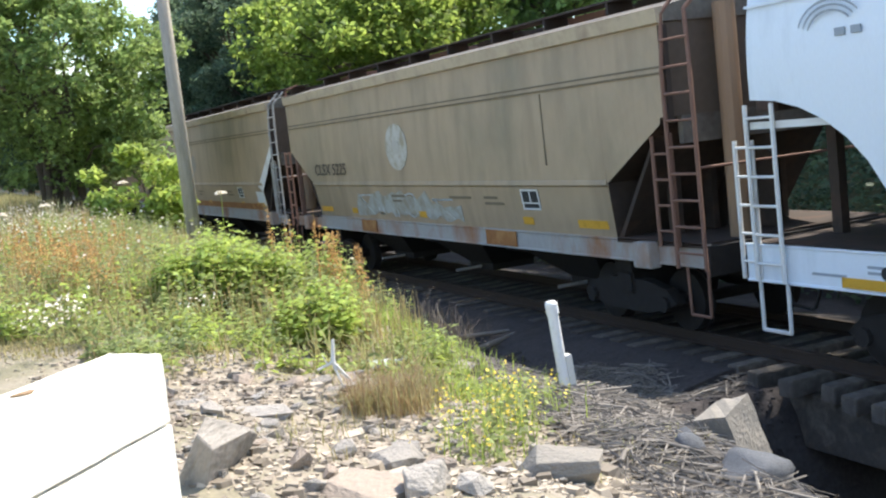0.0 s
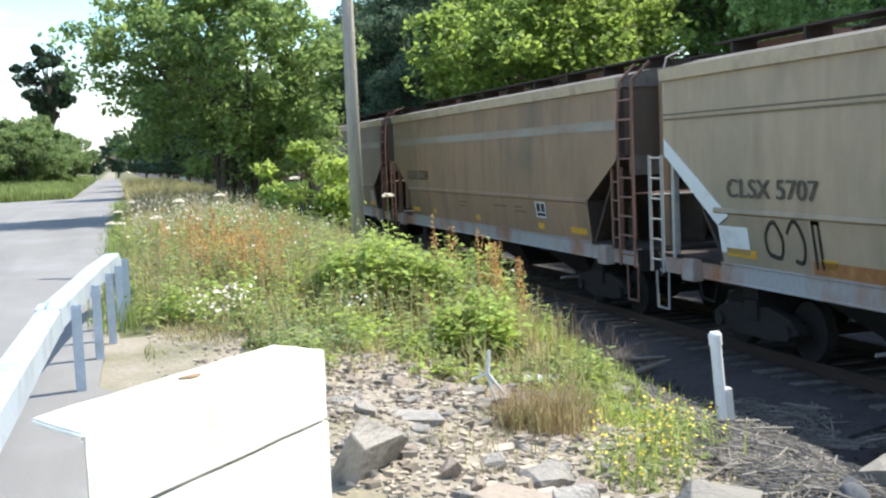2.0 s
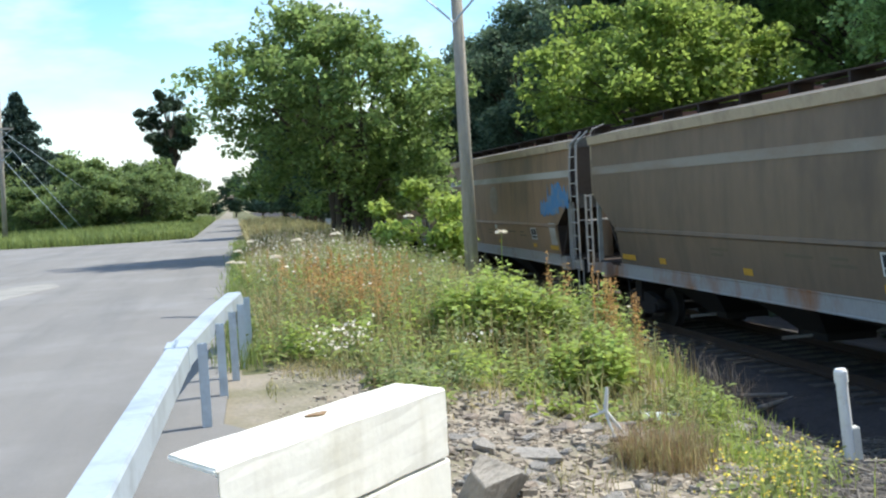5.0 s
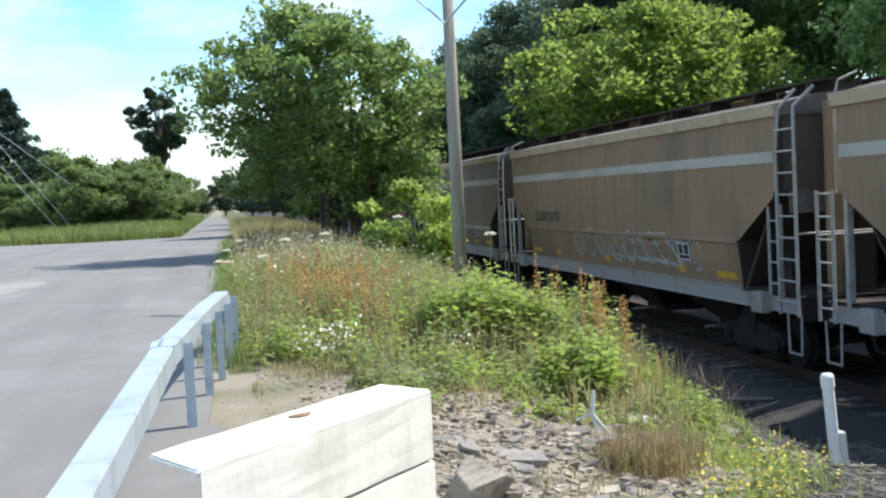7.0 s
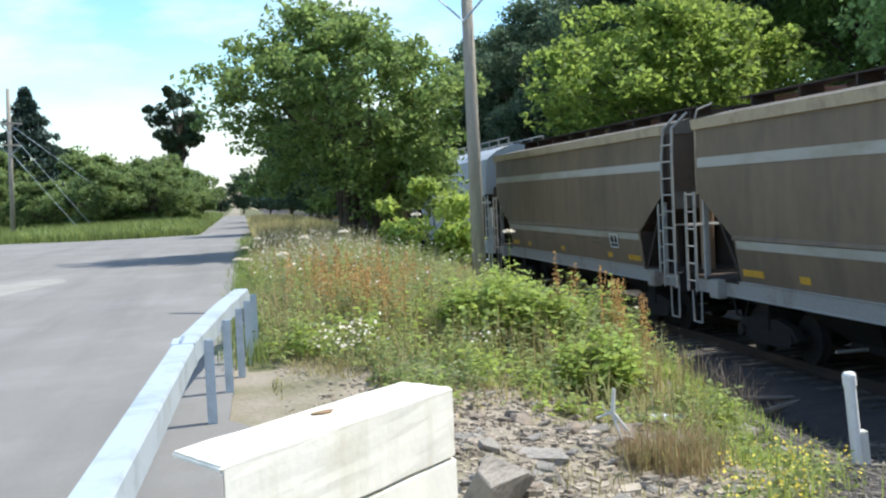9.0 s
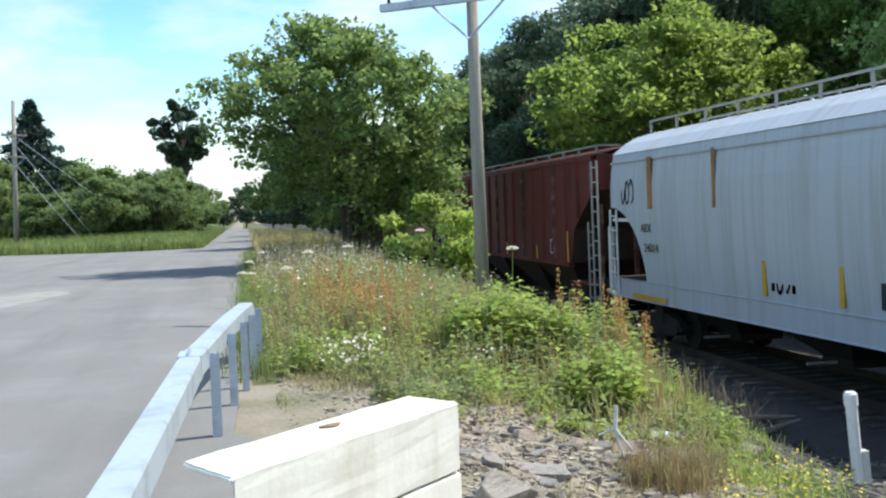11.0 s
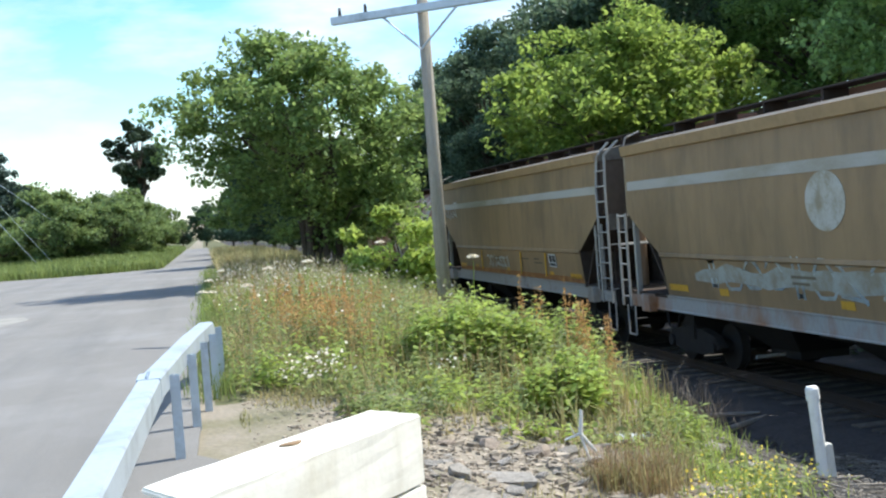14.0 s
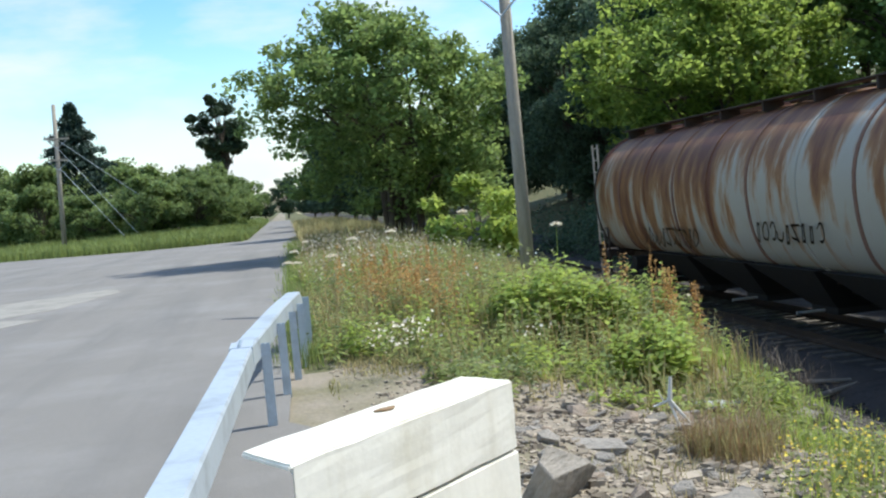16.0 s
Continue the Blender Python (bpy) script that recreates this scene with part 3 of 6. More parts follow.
M_GREYWHITE = material("grey_white_car_paint", (0.46, 0.49, 0.52), 0.5, grain=0.06, patch=0.4, patch_scale=0.9, patch_color=(0.40, 0.41, 0.42), stretch=(1, 1.6, 0.25))
M_RED = material("oxide_red_paint", (0.135, 0.028, 0.02), 0.7, grain=0.15, patch=0.5, patch_scale=1.1, patch_color=(0.045, 0.014, 0.012), stretch=(1, 2.0, 0.2))
M_REDRIB = material("scuffed_red_rib", (0.085, 0.03, 0.024), 0.7, grain=0.3, grain_scale=6, patch=0.5, patch_scale=2, patch_color=(0.26, 0.17, 0.12))


def rusty_tank_material():
    """White tank paint with rust running down in streaks."""
    m = material("rust_streaked_white_paint", (0.38, 0.35, 0.30), 0.6, grain=0.08, patch=0.3, patch_scale=2, patch_color=(0.36, 0.33, 0.27))
    nt = m.node_tree
    L = nt.links.new
    bsdf = nt.nodes["Principled BSDF"]
    src = bsdf.inputs["Base Color"].links[0].from_socket
    tc = nt.nodes.new("ShaderNodeTexCoord")
    mp = nt.nodes.new("ShaderNodeMapping")
    mp.inputs["Scale"].default_value = (0.15, 1.1, 0.28)
    L(tc.outputs["Object"], mp.inputs["Vector"])
    n = nt.nodes.new("ShaderNodeTexNoise")
    n.inputs["Scale"].default_value = 1.6
    n.inputs["Detail"].default_value = 7
    n.inputs["Roughness"].default_value = 0.62
    L(mp.outputs["Vector"], n.inputs["Vector"])
    sep = nt.nodes.new("ShaderNodeSeparateXYZ")
    L(tc.outputs["Object"], sep.inputs["Vector"])
    mr = nt.nodes.new("ShaderNodeMapRange")
    mr.inputs["From Min"].default_value = 1.2
    mr.inputs["From Max"].default_value = 4.3
    mr.inputs["To Min"].default_value = -0.10
    mr.inputs["To Max"].default_value = 0.13
    L(sep.outputs["Z"], mr.inputs["Value"])
    yr = nt.nodes.new("ShaderNodeMapRange")
    yr.inputs["From Min"].default_value = -7.0
    yr.inputs["From Max"].default_value = 4.0
    yr.inputs["To Min"].default_value = -0.09
    yr.inputs["To Max"].default_value = 0.055
    L(sep.outputs["Y"], yr.inputs["Value"])
    add = nt.nodes.new("ShaderNodeMath")
    L(n.outputs["Fac"], add.inputs[0])
    L(mr.outputs["Result"], add.inputs[1])
    add2 = nt.nodes.new("ShaderNodeMath")
    L(add.outputs[0], add2.inputs[0])
    L(yr.outputs["Result"], add2.inputs[1])
    r = nt.nodes.new("ShaderNodeValToRGB")
    r.color_ramp.elements[0].position = 0.43
    r.color_ramp.elements[1].position = 0.53
    L(add2.outputs[0], r.inputs["Fac"])
    r2 = nt.nodes.new("ShaderNodeValToRGB")
    r2.color_ramp.elements[0].position = 0.40
    r2.color_ramp.elements[0].color = (0.40, 0.21, 0.08, 1)
    r2.color_ramp.elements[1].position = 0.66
    r2.color_ramp.elements[1].color = (0.13, 0.05, 0.03, 1)
    L(add2.outputs[0], r2.inputs["Fac"])
    x = nt.nodes.new("ShaderNodeMixRGB")
    L(r.outputs["Color"], x.inputs["Fac"])
    L(src, x.inputs["Color1"])
    L(r2.outputs["Color"], x.inputs["Color2"])
    L(x.outputs["Color"], bsdf.inputs["Base Color"])
    return m


add_streaks(M_RED, (0.11, 0.04, 0.028), 0.5)
add_streaks(M_GREYWHITE, (0.30, 0.27, 0.23), 0.4)
M_TANK = rusty_tank_material()


def car_shift(t):
    """How far the train has rolled by t seconds."""
    return 14.833 * t - 0.00203 * t * t - 0.000314 * t ** 3


def text_part(name, words, size, y, z, x, mat, parent, label=""):
    """Letters on the near side (-x) of a car; y is where the words begin as one reads them."""
    cu = bpy.data.curves.new(name, "FONT")
    cu.body = words
    cu.size = size
    cu.extrude = 0.002
    cu.offset = 0.006 * size
    tmp = bpy.data.objects.new("tmp_text", cu)
    scene.collection.objects.link(tmp)
    bpy.context.view_layer.update()
    me = bpy.data.meshes.new_from_object(tmp.evaluated_get(bpy.context.evaluated_depsgraph_get()))
    bpy.data.objects.remove(tmp)
    me.materials.clear()
    me.materials.append(mat)
    me.transform(pose(x, y, z, 90, 0, -90) @ Matrix.Diagonal((1.29, 1, 1, 1)))
    ob = new(name, me)
    ob.parent = parent
    if label:
        ob["label"] = label
    return ob


def plate(bm, x, y0, z0, y1, z1, t=0.004):
    box(bm, x - t, min(y0, y1), z0, x + t, max(y0, y1), z1)


def truck(car, u):
    """A two-axle truck under the car at u along it."""
    tr = part("truck", truck_bolster(u), M_WHEEL, car)
    for s in (-1, 1):
        bm = bmesh.new()
        pts = [(-1.15, 0.44), (-0.95, 0.62), (-0.45, 0.72), (0.45, 0.72), (0.95, 0.62), (1.15, 0.44), (0.95, 0.36), (0.5, 0.26), (-0.5, 0.26), (-0.95, 0.36)]
        loft(bm, [[(s * x, u + a, b) for a, b in pts] for x in (1.0, 1.16)])
        part("side_frame", bm, M_WHEEL, tr)
        for a in (-0.9, 0.9):
            bm = bmesh.new()
            tube(bm, (s * 0.70, u + a, 0.42), (s * 0.82, u + a, 0.42), 0.42, n=22)
            tube(bm, (s * 0.67, u + a, 0.42), (s * 0.70, u + a, 0.42), 0.45, n=22)
            tube(bm, (s * 0.82, u + a, 0.42), (s * 1.22, u + a, 0.42), 0.11, n=10)
            part("wheel", bm, M_WHEEL, tr)
        bm = bmesh.new()
        for a in (-0.13, 0.0, 0.13):
            tube(bm, (s * 1.1, u + a, 0.3), (s * 1.1, u + a, 0.6), 0.055, n=8)
        part("spring", bm, M_WHEEL, tr)


def truck_bolster(u):
    bm = bmesh.new()
    box(bm, -1.2, u - 0.2, 0.5, 1.2, u + 0.2, 0.85, 0.03)
    for a in (-0.9, 0.9):
        tube(bm, (-0.9, u + a, 0.42), (0.9, u + a, 0.42), 0.08, n=8)
    return bm


def ladder(car, mat, x, y0, y1, z0, z1, bend=0.0, step=0.33, roof=False, name="ladder"):
    """Side ladder: two bent stiles and round rungs."""
    lad = None
    for y in (y0, y1):
        bm = bmesh.new()
        pts = [(x, y, z0), (x, y, z1 * 0.78 + z0 * 0.22), (x + bend, y + (0.10 if y == y1 and bend else 0), z1)]
        if roof:
            pts.append((x + bend + 0.30, y, z1 + 0.30))
        path_tube(bm, pts, 0.028, 6)
        if lad:
            part("stile", bm, mat, lad)
        else:
            lad = part(name, bm, mat, car)
    z = z0 + 0.2
    while z < z1:
        bm = bmesh.new()
        tube(bm, (x, y0, z), (x, y1, z), 0.017, n=6)
        part("rung", bm, mat, lad)
        z += step
    return lad


def underframe(car, L, half, sill_mat, sill_z=(1.05, 1.35), sx=1.46):
    for s in (-1, 1):
        bm = bmesh.new()
        a, b = sill_z
        w = 0.07
        loft(bm, [[(s * (sx - w), y, a), (s * (sx + 0.02), y, a), (s * (sx + 0.02), y, a + 0.02), (s * sx, y, a + 0.03), (s * sx, y, b - 0.03), (s * (sx + 0.02), y, b - 0.02), (s * (sx + 0.02), y, b), (s * (sx - w), y, b)] for y in (-half, half)])
        part("side_sill", bm, sill_mat, car)
    bm = bmesh.new()
    box(bm, -0.33, -half, 0.72, 0.33, half, 1.05)
    for s in (-1, 1):
        box(bm, -1.46, s * half - 0.06, 0.95, 1.46, s * half + 0.06, 1.33, 0.01)
        box(bm, -1.2, s * (half - 2.3) - 0.2, 0.8, 1.2, s * (half - 2.3) + 0.2, 1.05)
    part("centre_sill", bm, M_WHEEL, car)
    for s in (-1, 1):
        bm = bmesh.new()
        box(bm, -0.11, s * half, 0.74, 0.11, s * (L / 2 - 0.14), 0.98, 0.02)
        box(bm, -0.18, s * (L / 2 - 0.24), 0.70, 0.18, s * (L / 2 + 0.02), 1.02, 0.04)
        part("coupler", bm, M_WHEEL, car)
        bm = bmesh.new()
        path_tube(bm, [(-0.35, s * (half + 0.05), 0.8), (-0.36, s * (half + 0.2), 0.45), (-0.25, s * (L / 2), 0.38)], 0.025, 6)
        part("brake_hose", bm, M_BLACK, car)
        truck(car, s * (half - 2.3))


def hoppers(car, mat, us, bottom=0.32, top=1.25, half=1.6, hw=1.3):
    for u in us:
        bm = bmesh.new()
        loft(bm, [[(-hw, u - half, top), (hw, u - half, top), (hw, u + half, top), (-hw, u + half, top)],
                  [(-0.45, u - 0.5, bottom + 0.12), (0.45, u - 0.5, bottom + 0.12), (0.45, u + 0.5, bottom + 0.12), (-0.45, u + 0.5, bottom + 0.12)],
                  [(-0.45, u - 0.5, bottom), (0.45, u - 0.5, bottom), (0.45, u + 0.5, bottom), (-0.45, u + 0.5, bottom)]])
        h = part("hopper_outlet", bm, mat, car)
        bm = bmesh.new()
        tube(bm, (-1.0, u, bottom + 0.05), (1.0, u, bottom + 0.05), 0.03, n=6)
        part("gate_shaft", bm, M_LADDER, h)


def hopper_body(half, cut, eave=4.12, ridge=4.46, width=None, low=1.35):
    """Lofted car body. cut: (distance from the middle, lowest z of the side sheet there) towards the end."""
    bm = bmesh.new()
    stations = [(-u, z) for u, z in reversed(cut)] + [(u, z) for u, z in cut]
    rings = []
    for u, zb in stations:
        if zb < 2.1:
            zs = [zb, zb + (2.12 - zb) / 2] + list(np.linspace(2.12, eave, 7))
        else:
            zs = list(np.linspace(zb, eave, 9))
        right = [(width(z), z) for z in zs]
        pts = right + [(0.9, ridge - 0.12), (0.45, ridge)]
        ring = [(x, u, z) for x, z in pts] + [(-x, u, z) for x, z in reversed(pts)]
        rings.append(ring)
    n = len(rings[0])
    # underside faces take the second material, its colour standing in for shade beneath
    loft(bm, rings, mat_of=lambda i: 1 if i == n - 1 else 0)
    bm.faces.ensure_lookup_table()
    bm.faces[-1].material_index = bm.faces[-2].material_index = 2
    return bm


def tan_width(z):
    """The side leans in below the crease and slightly at the top."""
    if z < 2.12:
        return 1.44 + 0.11 * (z - 1.35) / 0.77
    return 1.55 + 0.02 * math.sin((z - 2.12) / 1.98 * math.pi)


def side_x(z):
    return -tan_width(z) - 0.007


def running_board(car, half, z, mat):
    for s in (-1, 1):
        bm = bmesh.new()
        box(bm, s * 0.48 - 0.22, -half, z, s * 0.48 + 0.22, half, z + 0.03)
        rb = part("running_board", bm, mat, car, "dark rusty roof walkway")
        for k in range(9):
            u = -half + 0.5 + k * (2 * half - 1.0) / 8
            bm = bmesh.new()
            box(bm, s * 0.48 - 0.2, u - 0.03, z - 0.2, s * 0.48 + 0.24, u + 0.03, z, 0.0)
            part("bracket", bm, mat, rb)
    for k in range(6):
        u = -half + 1.4 + k * (2 * half - 2.8) / 5
        bm = bmesh.new()
        box(bm, -0.24, u - 0.9, z - 0.14, 0.24, u + 0.9, z - 0.01, 0.03)
        part("hatch_cover", bm, M_LADDER_RUST if k % 2 else mat, car)


def scribble(car, name, mat, u0, u1, z0, z1, n, seed, r=0.018, xo=None):
    """A tag sprayed on the side: loops and strokes with no letters in it."""
    rng = random.Random(seed)
    bm = bmesh.new()
    w = (u1 - u0) / n
    for k in range(n):
        c = u0 + (k + 0.5) * w
        h0 = z0 + rng.uniform(0, 0.15) * (z1 - z0)
        h1 = z1 - rng.uniform(0, 0.2) * (z1 - z0)
        kind = rng.choice("OISUZ")
        rx, rz, cz = w * 0.42, (h1 - h0) / 2, (h0 + h1) / 2
        if kind in "OSU":
            a0, a1 = {"O": (0, 6.28), "S": (0.6, 4.9), "U": (3.0, 6.4)}[kind]
            pts = [(c + rx * math.cos(a), cz + rz * math.sin(a) * (1 + 0.15 * math.sin(3 * a + seed))) for a in np.linspace(a0, a1, 15)]
        elif kind == "I":
            pts = [(c - rx * 0.3, h0), (c - rx * 0.2, h1), (c + rx * 0.4, h1), (c + rx * 0.3, h0), (c - rx * 0.3, h0)]
        else:
            pts = [(c - rx, h1), (c + rx, h1 * 0.97 + h0 * 0.03), (c - rx * 0.8, h0), (c + rx, h0 + 0.05)]
        for (ya, za), (yb, zb) in zip(pts, pts[1:]):
            xa, xb = (xo, xo) if xo is not None else (side_x(za), side_x(zb))
            d = Vector((0, yb - ya, zb - za))
            if d.length < 1e-4:
                continue
            nrm = Vector((0, -d.z, d.y)).normalized() * r
            vs = [bm.verts.new(v) for v in (Vector((xa, ya, za)) - nrm - d * 0.1, Vector((xa, ya, za)) + nrm - d * 0.1, Vector((xb, yb, zb)) + nrm + d * 0.1, Vector((xb, yb, zb)) - nrm + d * 0.1)]
            bm.faces.new(vs)
    bmesh.ops.solidify(bm, geom=bm.faces[:], thickness=0.003)
    return part(name, bm, mat, car)


def spray_patch(car, name, mat, u0, u1, z0, z1, seed):
    """A ragged cloud of sprayed paint lying on the side of a tan car."""
    rng = random.Random(seed)
    n = 22
    top = [z1 - (z1 - z0) * (0.15 + 0.3 * abs(k / n - 0.5) * 2) * rng.uniform(0.2, 1.6) for k in range(n + 1)]
    low = [z0 + (z1 - z0) * 0.22 * rng.random() for k in range(n + 1)]
    bm = bmesh.new()
    rings = []
    for k in range(n + 1):
        y = u0 + (u1 - u0) * k / n
        zs = [low[k] + (max(top[k], low[k] + 0.05) - low[k]) * j / 6 for j in range(7)]
        rings.append([(side_x(z) - 0.002, y, z) for z in zs] + [(side_x(z) + 0.004, y, z) for z in reversed(zs)])
    loft(bm, rings)
    return part(name, bm, mat, car, "ragged patch of sprayed paint")


def decal(car, name, mat, u0, z0, u1, z1, label="", t=0.004):
    """A painted panel that follows the side of a tan car."""
    bm = bmesh.new()
    n = max(1, int((z1 - z0) / 0.12))
    a = [(side_x(z0 + (z1 - z0) * k / n) - t * 0.2, z0 + (z1 - z0) * k / n) for k in range(n + 1)]
    loft(bm, [[(x, y, z) for x, z in a] + [(x - t, y, z) for x, z in reversed(a)] for y in (u0, u1)])
    return part(name, bm, mat, car, label)


def tan_hopper(name, label, L=17.9, number="", stripe=0, ladder_mat=None, sill=None, seam=True, white_ends=False, extras=None, panel_u=-3.95, number_u=6.2, number_z=2.33, faint=False, body=None):
    body = body or (M_TAN_DIRTY if stripe else M_TAN)
    car = tagged(empty(name), label, "railway wagon", group="wagons of the goods train")
    half = L / 2 - 0.85
    width = tan_width
    lm = ladder_mat or M_LADDER
    cut = [(half - 1.55, 1.35), (half - 1.5, 2.12), (half - 0.15, 2.86), (half - 0.12, 2.95), (half, 2.95)]
    bm = hopper_body(half, cut, width=width)
    part("body", bm, [body, M_SOOT_SHADE, M_END], car)
    # roof skin and eave rails
    bm = bmesh.new()
    loft(bm, [[(1.58, u, 4.29), (0.92, u, 4.44), (0.45, u, 4.49), (-0.45, u, 4.49), (-0.92, u, 4.44), (-1.58, u, 4.29), (-1.5, u, 4.13), (1.5, u, 4.13)] for u in (-half - 0.03, half + 0.03)])
    part("roof", bm, M_ROOF, car, "mottled rusty roof")
    for s in (-1, 1):
        bm = bmesh.new()
        loft(bm, [[(s * 1.52, u, 4.09), (s * 1.61, u, 4.115), (s * 1.635, u, 4.30), (s * 1.50, u, 4.315)] for u in (-half - 0.04, half + 0.04)])
        part("top_rail", bm, M_GOLDRAIL if body == M_TAN_GOLD else M_TANRAIL, car)
        bm = bmesh.new()
        loft(bm, [[(s * (width(2.07) - 0.01), u, 2.06), (s * (width(2.12) + 0.035), u, 2.10), (s * (width(2.15) + 0.02), u, 2.16), (s * (width(2.15) - 0.01), u, 2.17)] for u in (-half + 1.5, half - 1.5)])
        part("crease_rib", bm, body or M_TAN, car)
        if seam:
            # strips above and below the bead are coloured dark as its shadow line
            for z, mat in ((3.49, M_STENCIL_SHADE), (3.515, body), (3.565, M_STENCIL_SHADE)):
                bm = bmesh.new()
                w = 0.045 if mat == body else 0.025
                box(bm, s * 1.565 - 0.025, -half + 0.02, z, s * 1.565 + (0.035 if mat == body else 0.012), half - 0.02, z + w, 0.004)
                part("seam_bead", bm, mat, car)
        # corner post and gusset at the ends
        for e in (-1, 1):
            bm = bmesh.new()
            box(bm, s * 1.52 - 0.04, e * half - 0.05, 2.9, s * 1.52 + 0.05, e * half + 0.05, 4.095, 0.01)
            part("corner_post", bm, M_TANRAIL if e > 0 else M_SOOT_SHADE, car)
    if stripe:
        decal(car, "stripe", M_STRIPE_FAINT if faint else M_STRIPE, -half + 0.1, 3.40, half - 0.1, 3.58, "worn pale stripe")
    if stripe > 1:
        decal(car, "stripe", M_STRIPE, -half + 1.6, 1.93, half - 1.6, 2.09, "worn pale stripe")
    # end structure: slope sheet ribs, posts, platforms, coloured dark for the opening's shade
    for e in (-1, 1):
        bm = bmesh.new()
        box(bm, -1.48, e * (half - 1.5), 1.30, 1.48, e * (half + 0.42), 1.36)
        part("end_platform", bm, M_SOOT_SHADE, car)
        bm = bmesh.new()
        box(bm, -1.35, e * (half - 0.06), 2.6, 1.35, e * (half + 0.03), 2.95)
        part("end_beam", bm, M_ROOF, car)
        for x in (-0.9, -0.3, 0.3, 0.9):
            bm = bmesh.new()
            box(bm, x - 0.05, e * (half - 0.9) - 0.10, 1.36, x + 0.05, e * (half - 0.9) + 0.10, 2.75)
            part("end_post", bm, M_SOOT_SHADE, car)
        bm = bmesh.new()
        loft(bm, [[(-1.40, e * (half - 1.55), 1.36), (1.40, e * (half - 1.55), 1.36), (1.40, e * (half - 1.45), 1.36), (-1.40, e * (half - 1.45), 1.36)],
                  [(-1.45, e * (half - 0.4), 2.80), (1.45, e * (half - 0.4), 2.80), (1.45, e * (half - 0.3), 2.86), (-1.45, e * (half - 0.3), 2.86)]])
        part("slope_sheet", bm, M_SOOT_SHADE, car)
        bm = bmesh.new()
        loft(bm, [[(x, e * (half - 1.5), 1.362), (x, e * (half + 0.1), 1.362), (x, e * (half + 0.1), 2.59), (x, e * (half - 0.55), 2.59)] for x in (-0.03, 0.03)])
        part("shear_plate", bm, M_SOOT_SHADE, car)
        if e < 0:
            ladder(car, lm, -1.60, e * (half + 0.03), e * (half + 0.60), 1.05, 4.22, bend=0.06, roof=True)
            ladder(car, lm, -1.52, e * (half - 0.42), e * (half - 0.02), 1.30, 2.75, name="grab_ladder")
        else:
            ladder(car, lm, -1.58, half + 0.10, half + 0.52, 1.05, 2.95, name="grab_ladder")
            bm = bmesh.new()
            box(bm, -1.50, half - 0.16, 1.30, -1.40, half - 0.06, 2.95, 0.01)
            part("end_stanchion", bm, lm, car)
            bm = bmesh.new()
            path_tube(bm, [(-1.58, half - 0.05, 4.27), (-1.52, half - 0.05, 4.48), (-1.2, half - 0.02, 4.60)], 0.017, 6)
            part("roof_grab", bm, lm, car)
        bm = bmesh.new()
        path_tube(bm, [(-1.5, e * (half + 0.08), 1.05), (-1.5, e * (half + 0.1), 0.45), (-1.5, e * (half + 0.48), 0.45), (-1.5, e * (half + 0.50), 1.05)], 0.02, 6)
        part("stirrup_step", bm, lm, car)
        bm = bmesh.new()
        tube(bm, (-1.55, e * (half + 0.5), 2.3), (1.4, e * (half + 0.5), 2.3), 0.018, n=6)
        part("end_handrail", bm, lm, car)
        bm = bmesh.new()
        box(bm, -1.62, e * (half - 0.75) - 0.2, 1.0, -1.44, e * (half - 0.75) + 0.2, 1.34, 0.015)
        part("jacking_pad", bm, sill or M_SILL, car)
    bm = bmesh.new()
    tube(bm, (-0.75, -half - 0.25, 1.3), (-0.75, -half - 0.25, 4.3), 0.14, n=12)
    part("vent_pipe", bm, M_TAN_DIRTY, car)
    underframe(car, L, half + 0.45, sill or M_SILL)
    hoppers(car, M_WHEEL, (-3.9, 0.0, 3.9))
    running_board(car, half - 0.1, 4.66, M_SOOT_SHADE)
    # yellow reflectors, data panel, small stencils
    for u in (half - 2.1, half / 2, 0.2, -half / 2, -half + 2.1):
        decal(car, "reflector", M_YELLOW, u - (0.4 if abs(u) > half / 2 + 1 else 0.17), 1.46, u + (0.4 if abs(u) > half / 2 + 1 else 0.17), 1.58)
    decal(car, "data_panel", M_BLACK, panel_u, 1.70, panel_u - 0.56, 2.03, "black data panel with white frame")
    for a, b, c, d in ((0, 0, 0.5, 0.03), (0, 0.30, 0.5, 0.33), (0, 0, 0.03, 0.33), (0.47, 0, 0.5, 0.33), (0.235, 0.1, 0.265, 0.33), (0, 0.1, 0.5, 0.12)):
        decal(car, "panel_line", M_WHITE, panel_u - a * 1.12, 1.70 + b, panel_u - c * 1.12, 1.70 + d, t=0.009)
    for u, z, w in ((1.6, 1.85, 0.7), (1.6, 1.75, 0.5), (-1.2, 1.85, 0.9), (-2.6, 1.86, 0.5), (-2.6, 1.76, 0.7)):
        decal(car, "stencil_bar", M_STENCIL_SHADE, u, z, u - w, z + 0.045)
    if number:
        text_part("lettering", number, 0.37, number_u, number_z, side_x(2.45) - 0.02, M_MARK, car, "black reporting mark")
    if white_ends:
        for e in (-1, 1):
            decal(car, "white_patch", M_WHITE, e * (half - 1.55), 1.5, e * (half - 2.35), 1.9)
            bm = bmesh.new()
            loft(bm, [[(side_x(z) - 0.002 - t, e * u, z) for u, z in ((half - 0.02, 2.95), (half - 0.02, 3.2), (half - 1.9, 2.05), (half - 1.55, 1.9))] for t in (0.0, 0.012)])
            part("white_patch", bm, M_WHITE, car)
    if extras:
        extras(car, half)
    return car


